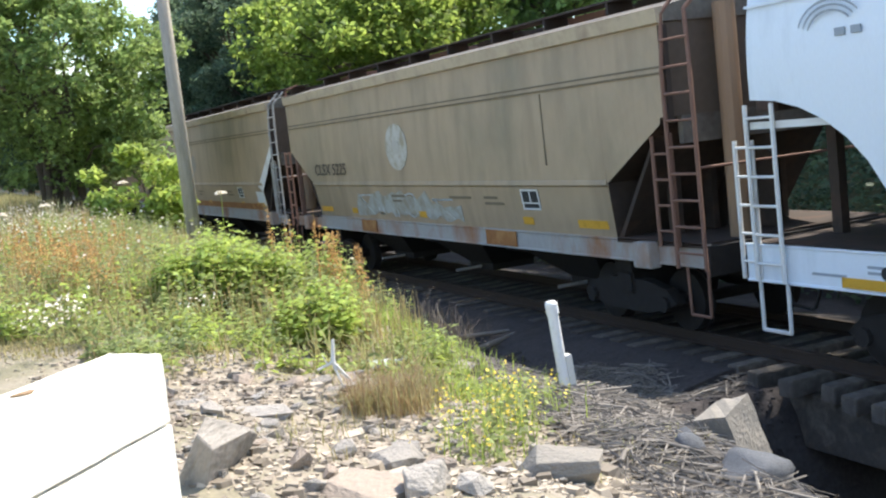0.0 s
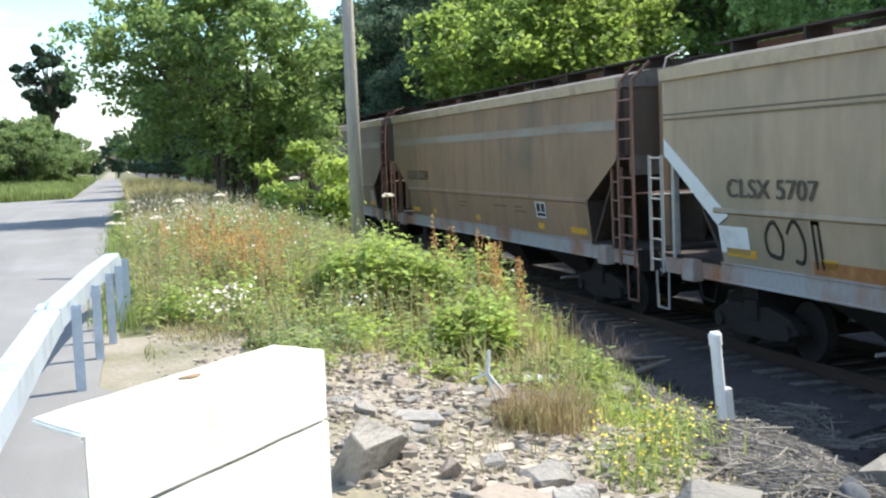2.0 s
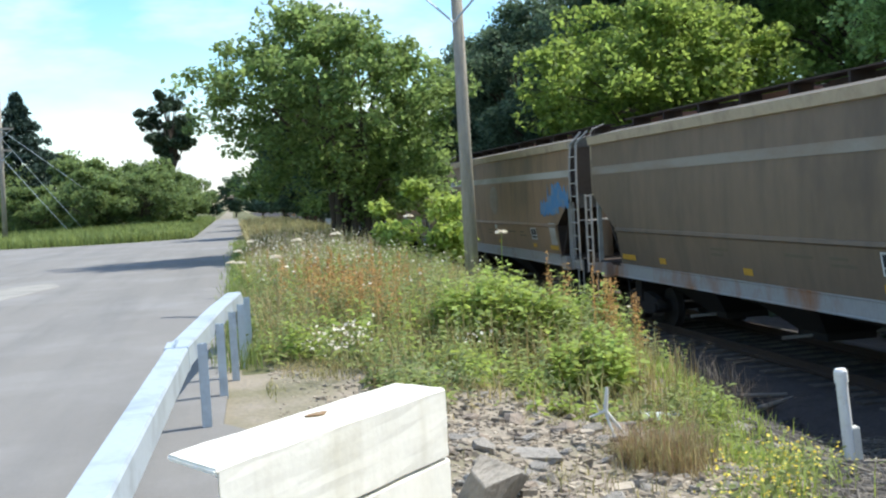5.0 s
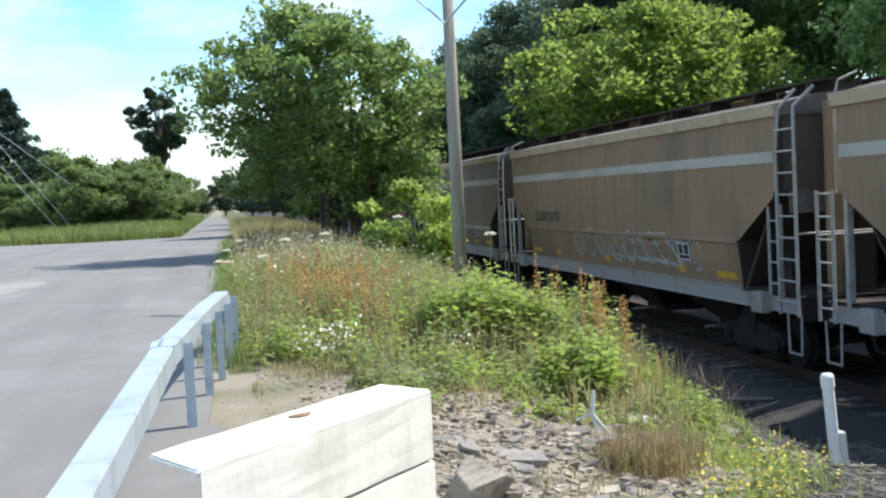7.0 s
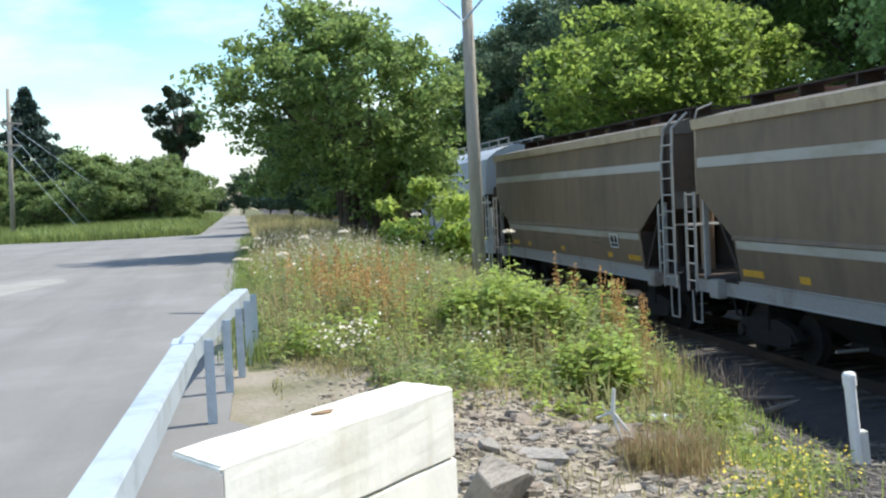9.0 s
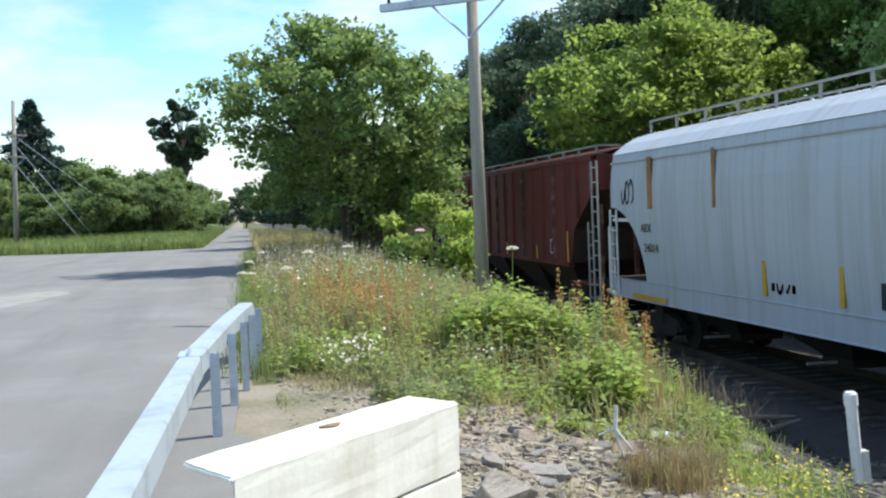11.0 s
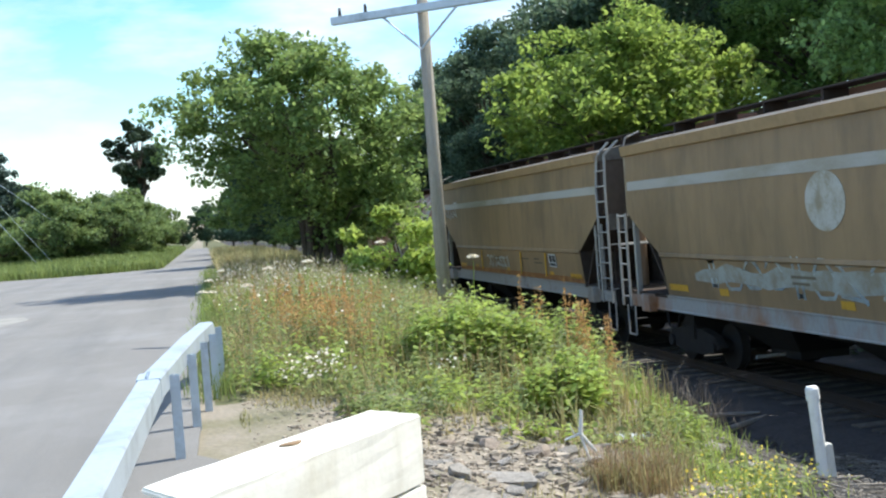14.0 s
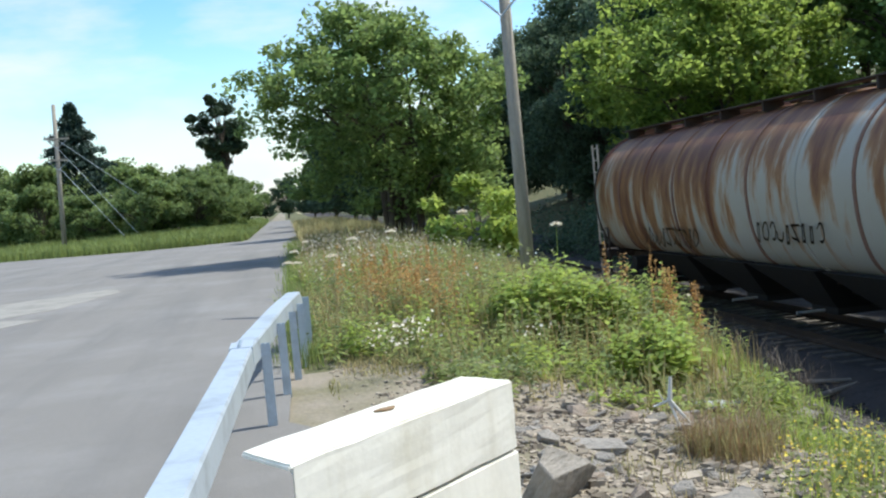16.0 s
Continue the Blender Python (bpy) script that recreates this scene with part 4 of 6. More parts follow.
def logo(car, half, u, z=2.85, r=0.56, mat=None, hub=False):
    """A round mark with a darker hub, worn thin by the weather."""
    def disc(k, lift, m, label=""):
        bm = bmesh.new()
        ring = [(side_x(z + k * r * 0.82 * math.sin(a)) - lift, u + k * r * math.cos(a), z + k * r * 0.82 * math.sin(a)) for a in np.linspace(0, 2 * math.pi, 28, endpoint=False)]
        loft(bm, [ring, [(x - 0.004, y, zz) for x, y, zz in ring]])
        part("emblem", bm, m, car, label)

    disc(1.0, 0.0, mat or M_EMBLEM, "faded pale round emblem")
    if hub:
        disc(0.30, 0.004, M_STRIPE)


def e1(car, half):
    logo(car, half, 0.95, mat=M_EMBLEM, hub=True)
    spray_patch(car, "graffiti", M_HAZE, -1.6, 3.8, 1.40, 2.02, 5)
    for k in range(6):
        scribble(car, "graffiti", M_GRAF, -1.3 + 0.8 * k, -0.4 + 0.8 * k, 1.46, 1.98 - 0.03 * abs(k - 3), 1, 5 + k, 0.016)
    for u, w in ((-3.0, 1.1), (3.2, 0.9)):
        bm = bmesh.new()
        box(bm, -1.486, u - w / 2, 1.08, -1.478, u + w / 2, 1.33)
        part("rust_patch", bm, M_ORANGE, car)
    bm = bmesh.new()
    box(bm, -1.580, -4.93, 2.4, -1.565, -4.90, 3.46)
    part("side_seam", bm, M_STENCIL_SHADE, car)


def e2(car, half):
    logo(car, half, 1.6, r=0.34, mat=M_STRIPE_FAINT)
    scribble(car, "graffiti", M_MARK, 4.1, 5.6, 1.45, 2.1, 3, 9, 0.03)
    decal(car, "rust_band", M_ORANGE, -6.3, 1.37, 4.5, 1.55)


def e4(car, half):
    decal(car, "white_patch", M_STRIPE, -half + 1.75, 1.55, -half + 2.2, 1.95)
    decal(car, "stencil_mark", M_WHITE, 0.45, 1.95, 0.3, 2.05)


def e6(car, half):
    logo(car, half, 0.38, mat=M_STRIPE_FAINT)
    spray_patch(car, "graffiti", M_BLUE, -half + 0.25, -half + 2.2, 2.55, 3.35, 21)
    spray_patch(car, "graffiti", M_BLUE, -half + 1.2, -half + 3.0, 2.35, 2.95, 22)
    decal(car, "stencil_mark", M_WHITE, 0.55, 1.92, 0.3, 2.06)
    decal(car, "white_patch", M_STRIPE, -half + 1.7, 1.6, -half + 2.3, 2.2)


def e7(car, half):
    scribble(car, "graffiti", M_WHITE, -5.1, 2.5, 1.5, 2.2, 9, 33, 0.03)
    scribble(car, "graffiti", M_GRAF, -4.9, 2.3, 1.55, 2.1, 11, 34, 0.02)


def e12(car, half):
    logo(car, half, 0.45, z=2.98, r=0.52)
    spray_patch(car, "graffiti", M_HAZE, -4.6, 5.0, 1.62, 2.08, 43)
    scribble(car, "graffiti", M_GRAF, -1.8, 4.6, 1.55, 2.15, 9, 41, 0.03)
    scribble(car, "graffiti", M_GRAF, -3.9, -1.9, 1.5, 2.2, 4, 42, 0.035)


def e13(car, half):
    scribble(car, "graffiti", M_WHITE, -0.1, 2.5, 1.58, 1.92, 7, 51, 0.03)
    scribble(car, "graffiti", M_WHITE, half - 2.0, half - 0.2, 3.10, 3.62, 4, 52, 0.03)
    for u in (-3.7, -1.4, 3.0):
        bm = bmesh.new()
        box(bm, -1.56, u - 0.03, 1.45, -1.535, u + 0.03, 2.05)
        part("yellow_mark", bm, M_YELLOW, car)
    decal(car, "rust_band", M_ORANGE, -half + 1.6, 1.37, half - 1.6, 1.5)


def rounded_hopper(name, label, L, paint, number, extras):
    """Smooth-sided wagon with curved end openings."""
    car = tagged(empty(name), label, "railway wagon", group="wagons of the goods train")
    half = L / 2 - 0.75

    def width(z):
        if z > 3.3:
            return 1.58 - 0.10 * ((z - 3.3) / 0.95) ** 2
        return 1.58 - 0.14 * ((3.3 - z) / 2.3) ** 2

    arc = [(half - 2.05, 1.30)] + [(half - 2.0 + 2.0 * (1 - math.cos(a)), 1.45 + 1.6 * math.sin(a)) for a in np.linspace(0, math.pi / 2, 9)]
    bm = hopper_body(half, arc, eave=4.25, ridge=4.75, width=width, low=1.3)
    part("body", bm, [paint, M_SOOT_SHADE, paint], car)
    bm = bmesh.new()
    loft(bm, [[(1.50, u, 4.262), (1.2, u, 4.5), (0.9, u, 4.66), (0.45, u, 4.77), (-0.45, u, 4.77), (-0.9, u, 4.66), (-1.2, u, 4.5), (-1.50, u, 4.262)] for u in (-half - 0.02, half + 0.02)])
    part("roof", bm, M_GREYWHITE, car, "pale roof")
    for z in (4.05,):
        bm = bmesh.new()
        box(bm, -1.56, -half, z, -1.53, half, z + 0.03)
        part("seam_bead", bm, paint, car)
    underframe(car, L, half + 0.35, M_PALEBLUE if paint == M_PALEBLUE else M_GREYWHITE, (0.98, 1.42), 1.50)
    hoppers(car, M_WHEEL, (-4.2, 0.0, 4.2), half=1.9)
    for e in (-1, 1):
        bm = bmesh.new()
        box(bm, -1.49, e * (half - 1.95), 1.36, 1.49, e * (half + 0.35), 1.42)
        part("end_platform", bm, M_SOOT_SHADE, car)
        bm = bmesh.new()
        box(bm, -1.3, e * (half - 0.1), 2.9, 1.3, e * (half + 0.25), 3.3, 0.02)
        part("end_beam", bm, M_SOOT_SHADE, car)
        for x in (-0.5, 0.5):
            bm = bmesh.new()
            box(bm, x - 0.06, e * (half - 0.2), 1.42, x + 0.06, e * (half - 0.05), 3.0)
            part("end_post", bm, M_SOOT_SHADE, car)
        ladder(car, M_WHITE, -1.56, e * (half - 0.32), e * (half + 0.12), 1.0, 3.0)
        ladder(car, M_WHITE, -1.50, e * (half + 0.12), e * (half + 0.42), 1.0, 2.6, name="grab_ladder")
        bm = bmesh.new()
        path_tube(bm, [(-1.5, e * (half - 0.3), 1.0), (-1.5, e * (half - 0.3), 0.42), (-1.5, e * (half + 0.15), 0.42), (-1.5, e * (half + 0.15), 1.0)], 0.025, 6)
        part("stirrup_step", bm, M_WHITE, car)
        bm = bmesh.new()
        box(bm, -1.505, e * (half - 1.3), 2.72, -1.45, e * (half + 0.12), 2.80)
        part("handhold_bar", bm, M_WHITE, car)
        bm = bmesh.new()
        box(bm, -1.525, min(e * (half - 3.2), e * (half - 1.15)), 1.02, -1.518, max(e * (half - 3.2), e * (half - 1.15)), 1.13)
        part("reflector", bm, M_YELLOW, car)
    # roof walkway rails
    bm = bmesh.new()
    for s in (-1, 1):
        box(bm, s * 0.62 - 0.02, -half + 0.2, 5.0, s * 0.62 + 0.02, half - 0.2, 5.04)
        for k in range(11):
            u = -half + 0.25 + k * (2 * half - 0.5) / 10
            box(bm, s * 0.62 - 0.02, u - 0.03, 4.7, s * 0.62 + 0.02, u + 0.03, 5.0)
    part("walkway_rail", bm, M_LADDER, car)
    extras(car, half)
    return car


def e0(car, half):
    c = (half - 1.3, 3.62)
    for r in (0.26, 0.32, 0.38):
        bm = bmesh.new()
        arc = [(c[0] + r * 1.25 * math.cos(a), c[1] + r * 0.9 * math.sin(a)) for a in np.linspace(0.35, 2.5, 14)]
        loft(bm, [[(-1.588, y, z), (-1.588, y * 1.0, z + 0.022), (-1.580, y, z + 0.022), (-1.580, y, z)] for y, z in arc])
        part("emblem", bm, M_FAINT, car, "faint grey arc of a worn emblem")
    for y in (c[0] - 0.35, c[0] - 0.13):
        bm = bmesh.new()
        box(bm, -1.590, y - 0.07, 3.60, -1.578, y + 0.07, 3.68, 0.003)
        part("emblem", bm, M_FAINT, car)
    for u, z, w in ((half - 1.5, 1.24, 0.35), (half - 1.5, 1.18, 0.25), (half - 2.4, 1.24, 0.4), (half - 0.7, 1.12, 0.5)):
        bm = bmesh.new()
        box(bm, -1.506, u - w, z, -1.501, u, z + 0.03)
        part("stencil_bar", bm, M_FAINT, car)
    bm = bmesh.new()
    tube(bm, (-1.51, half - 1.75, 1.20), (-1.49, half - 1.75, 1.20), 0.07, n=14)
    part("round_mark", bm, M_BLACK, car)


def e10(car, half):
    text_part("lettering", "AEX", 0.26, 6.1, 2.50, -1.585, M_MARK, car, "black reporting mark")
    text_part("lettering", "24014", 0.26, 5.95, 2.08, -1.575, M_MARK, car, "black fleet number")
    scribble(car, "graffiti", M_MARK, half - 1.6, half - 0.75, 3.1, 3.7, 3, 61, 0.025, -1.588)
    scribble(car, "graffiti", M_MARK, -0.75, 0.2, 1.58, 1.92, 4, 62, 0.03, -1.515)
    for u in (0.35, -2.13, -half + 2.4):
        bm = bmesh.new()
        box(bm, -1.545, u - 0.06, 1.5, -1.515, u + 0.06, 2.1)
        part("yellow_mark", bm, M_YELLOW, car)
    for u, w in ((5.5, 0.26), (2.2, 0.14)):
        bm = bmesh.new()
        box(bm, -1.588, u - w / 2, 3.0, -1.580, u + w / 2, 4.1)
        part("rust_streak", bm, M_ORANGE, car)
    bm = bmesh.new()
    box(bm, -1.56, -3.75, 1.55, -1.53, -3.2, 1.92)
    part("data_panel", bm, M_BLACK, car)


def ribbed_hopper(name, label, L):
    """Long red wagon with upright ribs on its sides."""
    car = tagged(empty(name), label, "railway wagon", group="wagons of the goods train")
    half = L / 2 - 0.8

    def width(z):
        return 1.5

    cut = [(half - 2.1, 1.58), (half - 2.05, 1.62), (half - 1.75, 2.5), (half - 0.6, 3.15), (half, 3.5)]
    bm = hopper_body(half, cut, eave=4.32, ridge=4.6, width=width)
    part("body", bm, [M_RED, M_SOOT_SHADE, M_RED], car)
    n = 19
    for s in (-1, 1):
        for k in range(n):
            u = -half + 0.06 + k * (2 * half - 0.12) / (n - 1)
            zb = float(np.interp(abs(u), [c[0] for c in cut], [c[1] for c in cut]))
            bm = bmesh.new()
            loft(bm, [[(s * 1.5, u - 0.07, z), (s * 1.58, u - 0.035, z), (s * 1.58, u + 0.035, z), (s * 1.5, u + 0.07, z)] for z in (zb, 4.25)])
            part("rib", bm, M_RED if k % 3 else M_REDRIB, car)
        bm = bmesh.new()
        box(bm, s * 1.5 - 0.04, -half, 4.25, s * 1.5 + 0.11, half, 4.38, 0.01)
        part("top_rail", bm, M_RED, car)
        bm = bmesh.new()
        box(bm, s * 1.5 - 0.06, -half + 2.1, 1.50, s * 1.5 + 0.09, half - 2.1, 1.61, 0.01)
        part("side_sill", bm, M_RED, car)
    bm = bmesh.new()
    loft(bm, [[(1.5, u, 4.385), (0.5, u, 4.55), (-0.5, u, 4.55), (-1.5, u, 4.385)] for u in (-half, half)])
    part("roof", bm, M_ROOF, car)
    for s in (-1, 1):
        bm = bmesh.new()
        box(bm, s * 1.02 - 0.3, -half + 0.1, 4.58, s * 1.02 + 0.3, half - 0.1, 4.62)
        rb = part("running_board", bm, M_LADDER, car, "pale grey roof walkway")
        for k in range(15):
            u = -half + 0.3 + k * (2 * half - 0.6) / 14
            bm = bmesh.new()
            box(bm, s * 1.28 - 0.03, u - 0.03, 4.38, s * 1.28 + 0.03, u + 0.03, 4.58)
            part("bracket", bm, M_LADDER, rb)
    underframe(car, L, half + 0.4, M_SOOT_SHADE, (0.98, 1.15), 0.6)
    hoppers(car, M_SOOT_SHADE, (-half + 4.6, -2.3, 2.3, half - 4.6), half=2.15, hw=1.42, top=1.60, bottom=0.3)
    for e in (-1, 1):
        bm = bmesh.new()
        box(bm, -1.45, e * (half - 1.9), 1.08, 1.45, e * (half + 0.4), 1.16)
        part("end_platform", bm, M_RED, car)
        for x in (-1.3, -0.4, 0.4, 1.3):
            bm = bmesh.new()
            box(bm, x - 0.05, e * (half - 0.12), 1.16, x + 0.05, e * (half - 0.02), 3.14)
            part("end_post", bm, M_REDRIB, car)
        ladder(car, M_LADDER, -1.54, e * (half + 0.0), e * (half + 0.45), 0.6, 4.2, step=0.36)
        ladder(car, M_LADDER, -1.50, e * (half - 0.5), e * (half - 0.1), 0.6, 2.7, name="grab_ladder")
        bm = bmesh.new()
        box(bm, -1.592, e * (half - 2.1) - 0.05, 1.62, -1.582, e * (half - 2.1) + 0.05, 2.45)
        part("yellow_mark", bm, M_YELLOW, car)
    for u in (4.5, -1.5, -5.3):
        bm = bmesh.new()
        box(bm, -1.592, u - 0.05, 1.62, -1.582, u + 0.05, 2.0)
        part("yellow_mark", bm, M_YELLOW, car)
    u = -half + 3.6
    bm = bmesh.new()
    for a in ((0, 0, 0.5, 0.04), (0, 0.36, 0.5, 0.40), (0, 0, 0.04, 0.4), (0.46, 0, 0.5, 0.4)):
        box(bm, -1.512, u + a[0], 1.80 + a[1], -1.503, u + a[2], 1.80 + a[3])
    part("panel_line", bm, M_WHITE, car)
    bm = bmesh.new()
    box(bm, -1.508, u, 1.80, -1.5025, u + 0.5, 2.20)
    part("data_panel", bm, M_BLACK, car)
    return car


def tank_hopper(name, label, L):
    """Cylindrical wagon with hoops, rust running down its flank."""
    car = tagged(empty(name), label, "railway wagon", group="wagons of the goods train")
    half = L / 2 - 0.9
    r, zc = 1.58, 2.70

    def ring(u, k):
        return [(k * r * math.copysign(abs(math.cos(a)) ** (1.0 if math.sin(a) > 0 else 0.4), math.cos(a)), u, zc + k * 1.56 * math.sin(a)) for a in np.linspace(0, 2 * math.pi, 48, endpoint=False)]

    bm = bmesh.new()
    loft(bm, [ring(u, 1.0) for u in np.linspace(-half, half, 12)])
    part("body", bm, M_TANK, car, smooth=True)
    for k in range(10):
        u = -half + 0.05 + k * (2 * half - 0.1) / 9
        bm = bmesh.new()
        loft(bm, [ring(u - 0.05, 1.0), ring(u - 0.04, 1.014), ring(u + 0.04, 1.014), ring(u + 0.05, 1.0)], cap=False)
        part("hoop", bm, M_TANK if k % 2 else M_LADDER_RUST, car)
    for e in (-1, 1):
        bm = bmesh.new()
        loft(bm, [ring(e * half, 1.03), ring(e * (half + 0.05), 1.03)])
        part("end_plate", bm, M_SOOT_SHADE, car, "dark brown flat end plate")
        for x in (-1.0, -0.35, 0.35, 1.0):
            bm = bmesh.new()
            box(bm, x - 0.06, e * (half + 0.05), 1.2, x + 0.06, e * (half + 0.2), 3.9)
            part("end_post", bm, M_SOOT_SHADE, car)
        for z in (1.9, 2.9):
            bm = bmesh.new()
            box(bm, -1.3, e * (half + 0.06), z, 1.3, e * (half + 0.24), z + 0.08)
            part("end_beam", bm, M_SOOT_SHADE, car)
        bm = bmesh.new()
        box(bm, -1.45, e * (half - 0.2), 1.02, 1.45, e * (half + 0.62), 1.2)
        part("end_platform", bm, M_SOOT_SHADE, car)
        ladder(car, M_SOOT_SHADE if e < 0 else M_LADDER, -1.42, e * (half + 0.12), e * (half + 0.6), 0.5, 4.1, roof=False)
        ladder(car, M_SOOT_SHADE, -1.45, e * (half - 0.4), e * (half - 0.05), 0.6, 2.3, name="grab_ladder")
    underframe(car, L, half + 0.6, M_SOOT_SHADE, (0.95, 1.1), 0.7)
    hoppers(car, M_WHEEL, (-4.6, -1.5, 1.5, 4.6), half=1.4)
    running_board(car, half, 4.36, M_SOOT_SHADE)
    xo = -1.585
    for u0, u1, z0, z1, n, sd in ((-4.0, -1.3, 1.75, 2.1, 9, 78), (1.6, 5.3, 1.5, 1.95, 11, 74), (-6.5, -6.0, 1.75, 2.4, 1, 73)):
        scribble(car, "graffiti", M_STENCIL_SHADE, u0, u1, z0, z1, n, sd, 0.02, xo)
    return car


def build_train():
    """Wagons with the place along the track of each one's middle at the start."""
    edges = [-7.1, 10.8, 28.54, 46.9, 65.0, 82.8, 100.84, 118.98, 136.8, 154.1, 170.9, 188.55, 211.4, 228.94, 246.53, 266.6]
    made = []
    for i in range(15):
        L = edges[i + 1] - edges[i]
        mid = (edges[i + 1] + edges[i]) / 2
        if i == 0:
            c = rounded_hopper("covered_hopper_wagon", "pale blue-white covered hopper wagon with curved end openings", L, M_PALEBLUE, "", e0)
        elif i == 10:
            c = rounded_hopper("covered_hopper_wagon", "grey-white covered hopper wagon with rust streaks and tags", L, M_GREYWHITE, "", e10)
        elif i == 11:
            c = ribbed_hopper("covered_hopper_wagon", "long oxide-red hopper wagon with upright side ribs", L)
        elif i == 14:
            c = tank_hopper("cylindrical_hopper_wagon", "white cylindrical hopper wagon streaked with brown rust", L)
        else:
            spec = {
                1: dict(label="dirty tan covered hopper wagon with round emblem and graffiti", number="CLSX 5225", ladder_mat=M_LADDER_RUST, extras=e1),
                2: dict(label="tan covered hopper wagon with white patches at its ends", number="CLSX 5707", number_u=6.44, white_ends=True, extras=e2),
                3: dict(label="sooty tan covered hopper wagon with a faint stripe", number="CLSX 5224", number_u=6.55, number_z=2.40, stripe=1, faint=True, seam=False, ladder_mat=M_LADDER_RUST),
                4: dict(body=M_TAN_SOOT, label="sooty tan covered hopper wagon with white gusset patch", stripe=1, faint=True, seam=False, extras=e4, ladder_mat=M_LADDER_RUST),
                5: dict(body=M_TAN_SOOT, label="grimy tan covered hopper wagon with pale stripe", stripe=1, faint=True, seam=False),
                6: dict(label="tan covered hopper wagon with blue spray paint", number="CLSX 5612", number_z=2.42, stripe=1, seam=False, extras=e6, sill=M_SILL_GREY),
                7: dict(label="tan covered hopper wagon with long pale graffiti", number="CLSX 5173", number_u=5.75, stripe=1, seam=False, extras=e7, sill=M_SILL_GREY),
                8: dict(body=M_TAN_SOOT, label="tan covered hopper wagon with two white stripes", stripe=2, seam=False, sill=M_SILL_GREY),
                9: dict(body=M_TAN_SOOT, label="dark tan covered hopper wagon with two worn stripes", stripe=2, seam=False, sill=M_SILL_GREY),
                12: dict(body=M_TAN_GOLD, label="tan covered hopper wagon with emblem and much graffiti", stripe=1, seam=False, extras=e12),
                13: dict(body=M_TAN_GOLD, label="tan covered hopper wagon with white scribble and yellow marks", stripe=1, seam=False, extras=e13, sill=M_SILL_GREY),
            }[i]
            c = tan_hopper("covered_hopper_wagon", L=L, **spec)
        c.matrix_basis = pose(TRACK_X, mid, RAIL_Z)
        made.append((c, mid))
    return made


WAGONS = build_train()


# ---- trees ----
def tree_parts(name, label, category, height, crown_r, crown_z0, leaf, n_leaf, mat, seed, trunks=1, trunk_r=0.2, clump=1.0, shape="round", group="", per_clump=170, lean=0.0):
    """A tapered trunk with limbs and a crown of leaf clumps, built at the origin."""
    rng = np.random.default_rng(seed)
    t = tagged(empty(name), label, category, group=group)
    n_c = max(14, int(n_leaf / per_clump))
    pts = []
    while len(pts) < n_c:
        v = rng.normal(0, 1, 3)
        v /= np.linalg.norm(v)
        rad = rng.uniform(0.35, 1.0) ** 0.55
        k = v * rad
        zc = (crown_z0 + height) / 2
        hz = (height - crown_z0) / 2
        wob = 1 + 0.22 * math.sin(3 * math.atan2(k[1], k[0]) + seed) + 0.15 * math.sin(5 * k[2] + seed * 1.7)
        wx = 1.0 if shape == "round" else (0.75 - 0.45 * k[2])
        if shape == "low":
            wx = 1.05 - 0.35 * max(0.0, k[2])
        pts.append((k[0] * crown_r * wob * wx, k[1] * crown_r * wob * wx, zc + k[2] * hz))
    pts = np.array(pts)
    pts[:, 0] -= lean * (pts[:, 2] - (crown_z0 + height) / 2)
    # trunk and limbs
    bm = bmesh.new()
    feet = [(0.5 * trunk_r * 4 * math.cos(a), 0.5 * trunk_r * 4 * math.sin(a)) if trunks > 1 else (0, 0) for a in np.linspace(0, 6.28, trunks, endpoint=False)]
    tops = []
    for fx, fy in feet:
        top = Vector((fx * 2.2, fy * 2.2, crown_z0 + (height - crown_z0) * 0.55))
        pth = [Vector((fx, fy, -0.4)), Vector((fx * 1.3 + rng.normal(0, 0.08), fy * 1.3, crown_z0 * 0.6 + 0.2)), top]
        tube(bm, pth[0], pth[1], trunk_r * 1.1, trunk_r * 0.85, 9)
        tube(bm, pth[1], pth[2], trunk_r * 0.85, trunk_r * 0.3, 8)
        tops.append(pth)
    for k in range(0, len(pts), max(1, len(pts) // 46)):
        c = Vector(pts[k])
        pth = tops[k % len(tops)]
        f = min(0.95, max(0.05, (c.z - crown_z0) / max(0.1, height - crown_z0) * 0.8))
        a = pth[1].lerp(pth[2], f)
        mid = a.lerp(c, 0.5) + Vector((0, 0, 0.12 * (c - a).length))
        tube(bm, a, mid, trunk_r * 0.32, trunk_r * 0.2, 6)
        tube(bm, mid, c, trunk_r * 0.2, trunk_r * 0.06, 5)
    part("trunk", bm, M_BARK, t)
    per = np.maximum(1, (n_leaf / n_c * rng.uniform(0.5, 1.5, n_c)).astype(int))
    cen = np.repeat(pts, per, axis=0)
    rad = np.repeat(clump * rng.uniform(0.6, 1.3, n_c), per)
    d = rng.normal(0, 1, (len(cen), 3))
    d /= np.linalg.norm(d, axis=1, keepdims=True)
    d *= (rng.uniform(0.2, 1.0, len(cen)) ** 0.5)[:, None]
    d[:, 2] *= 0.65
    cen = cen + d * rad[:, None]
    cen[:, 2] = np.maximum(cen[:, 2], crown_z0 * 0.5 + 0.1)
    quads_mesh("crown", leaf_quads(rng, cen, leaf, 0.35, 0.62), mat, t)
    return t


def put(t, x, y, z=None, rz=0.0, s=1.0):
    z = float(ground_z(x, y)) if z is None else z
    t.matrix_basis = pose(x, y, z, 0, 0, rz) @ Matrix.Scale(s, 4)
    return t


def again(t, x, y, rz=0.0, s=1.0, z=None):
    z = float(ground_z(x, y)) if z is None else z
    c = copy_thing(t, pose(x, y, z, 0, 0, rz))
    c.scale = (s, s, s)
    return c


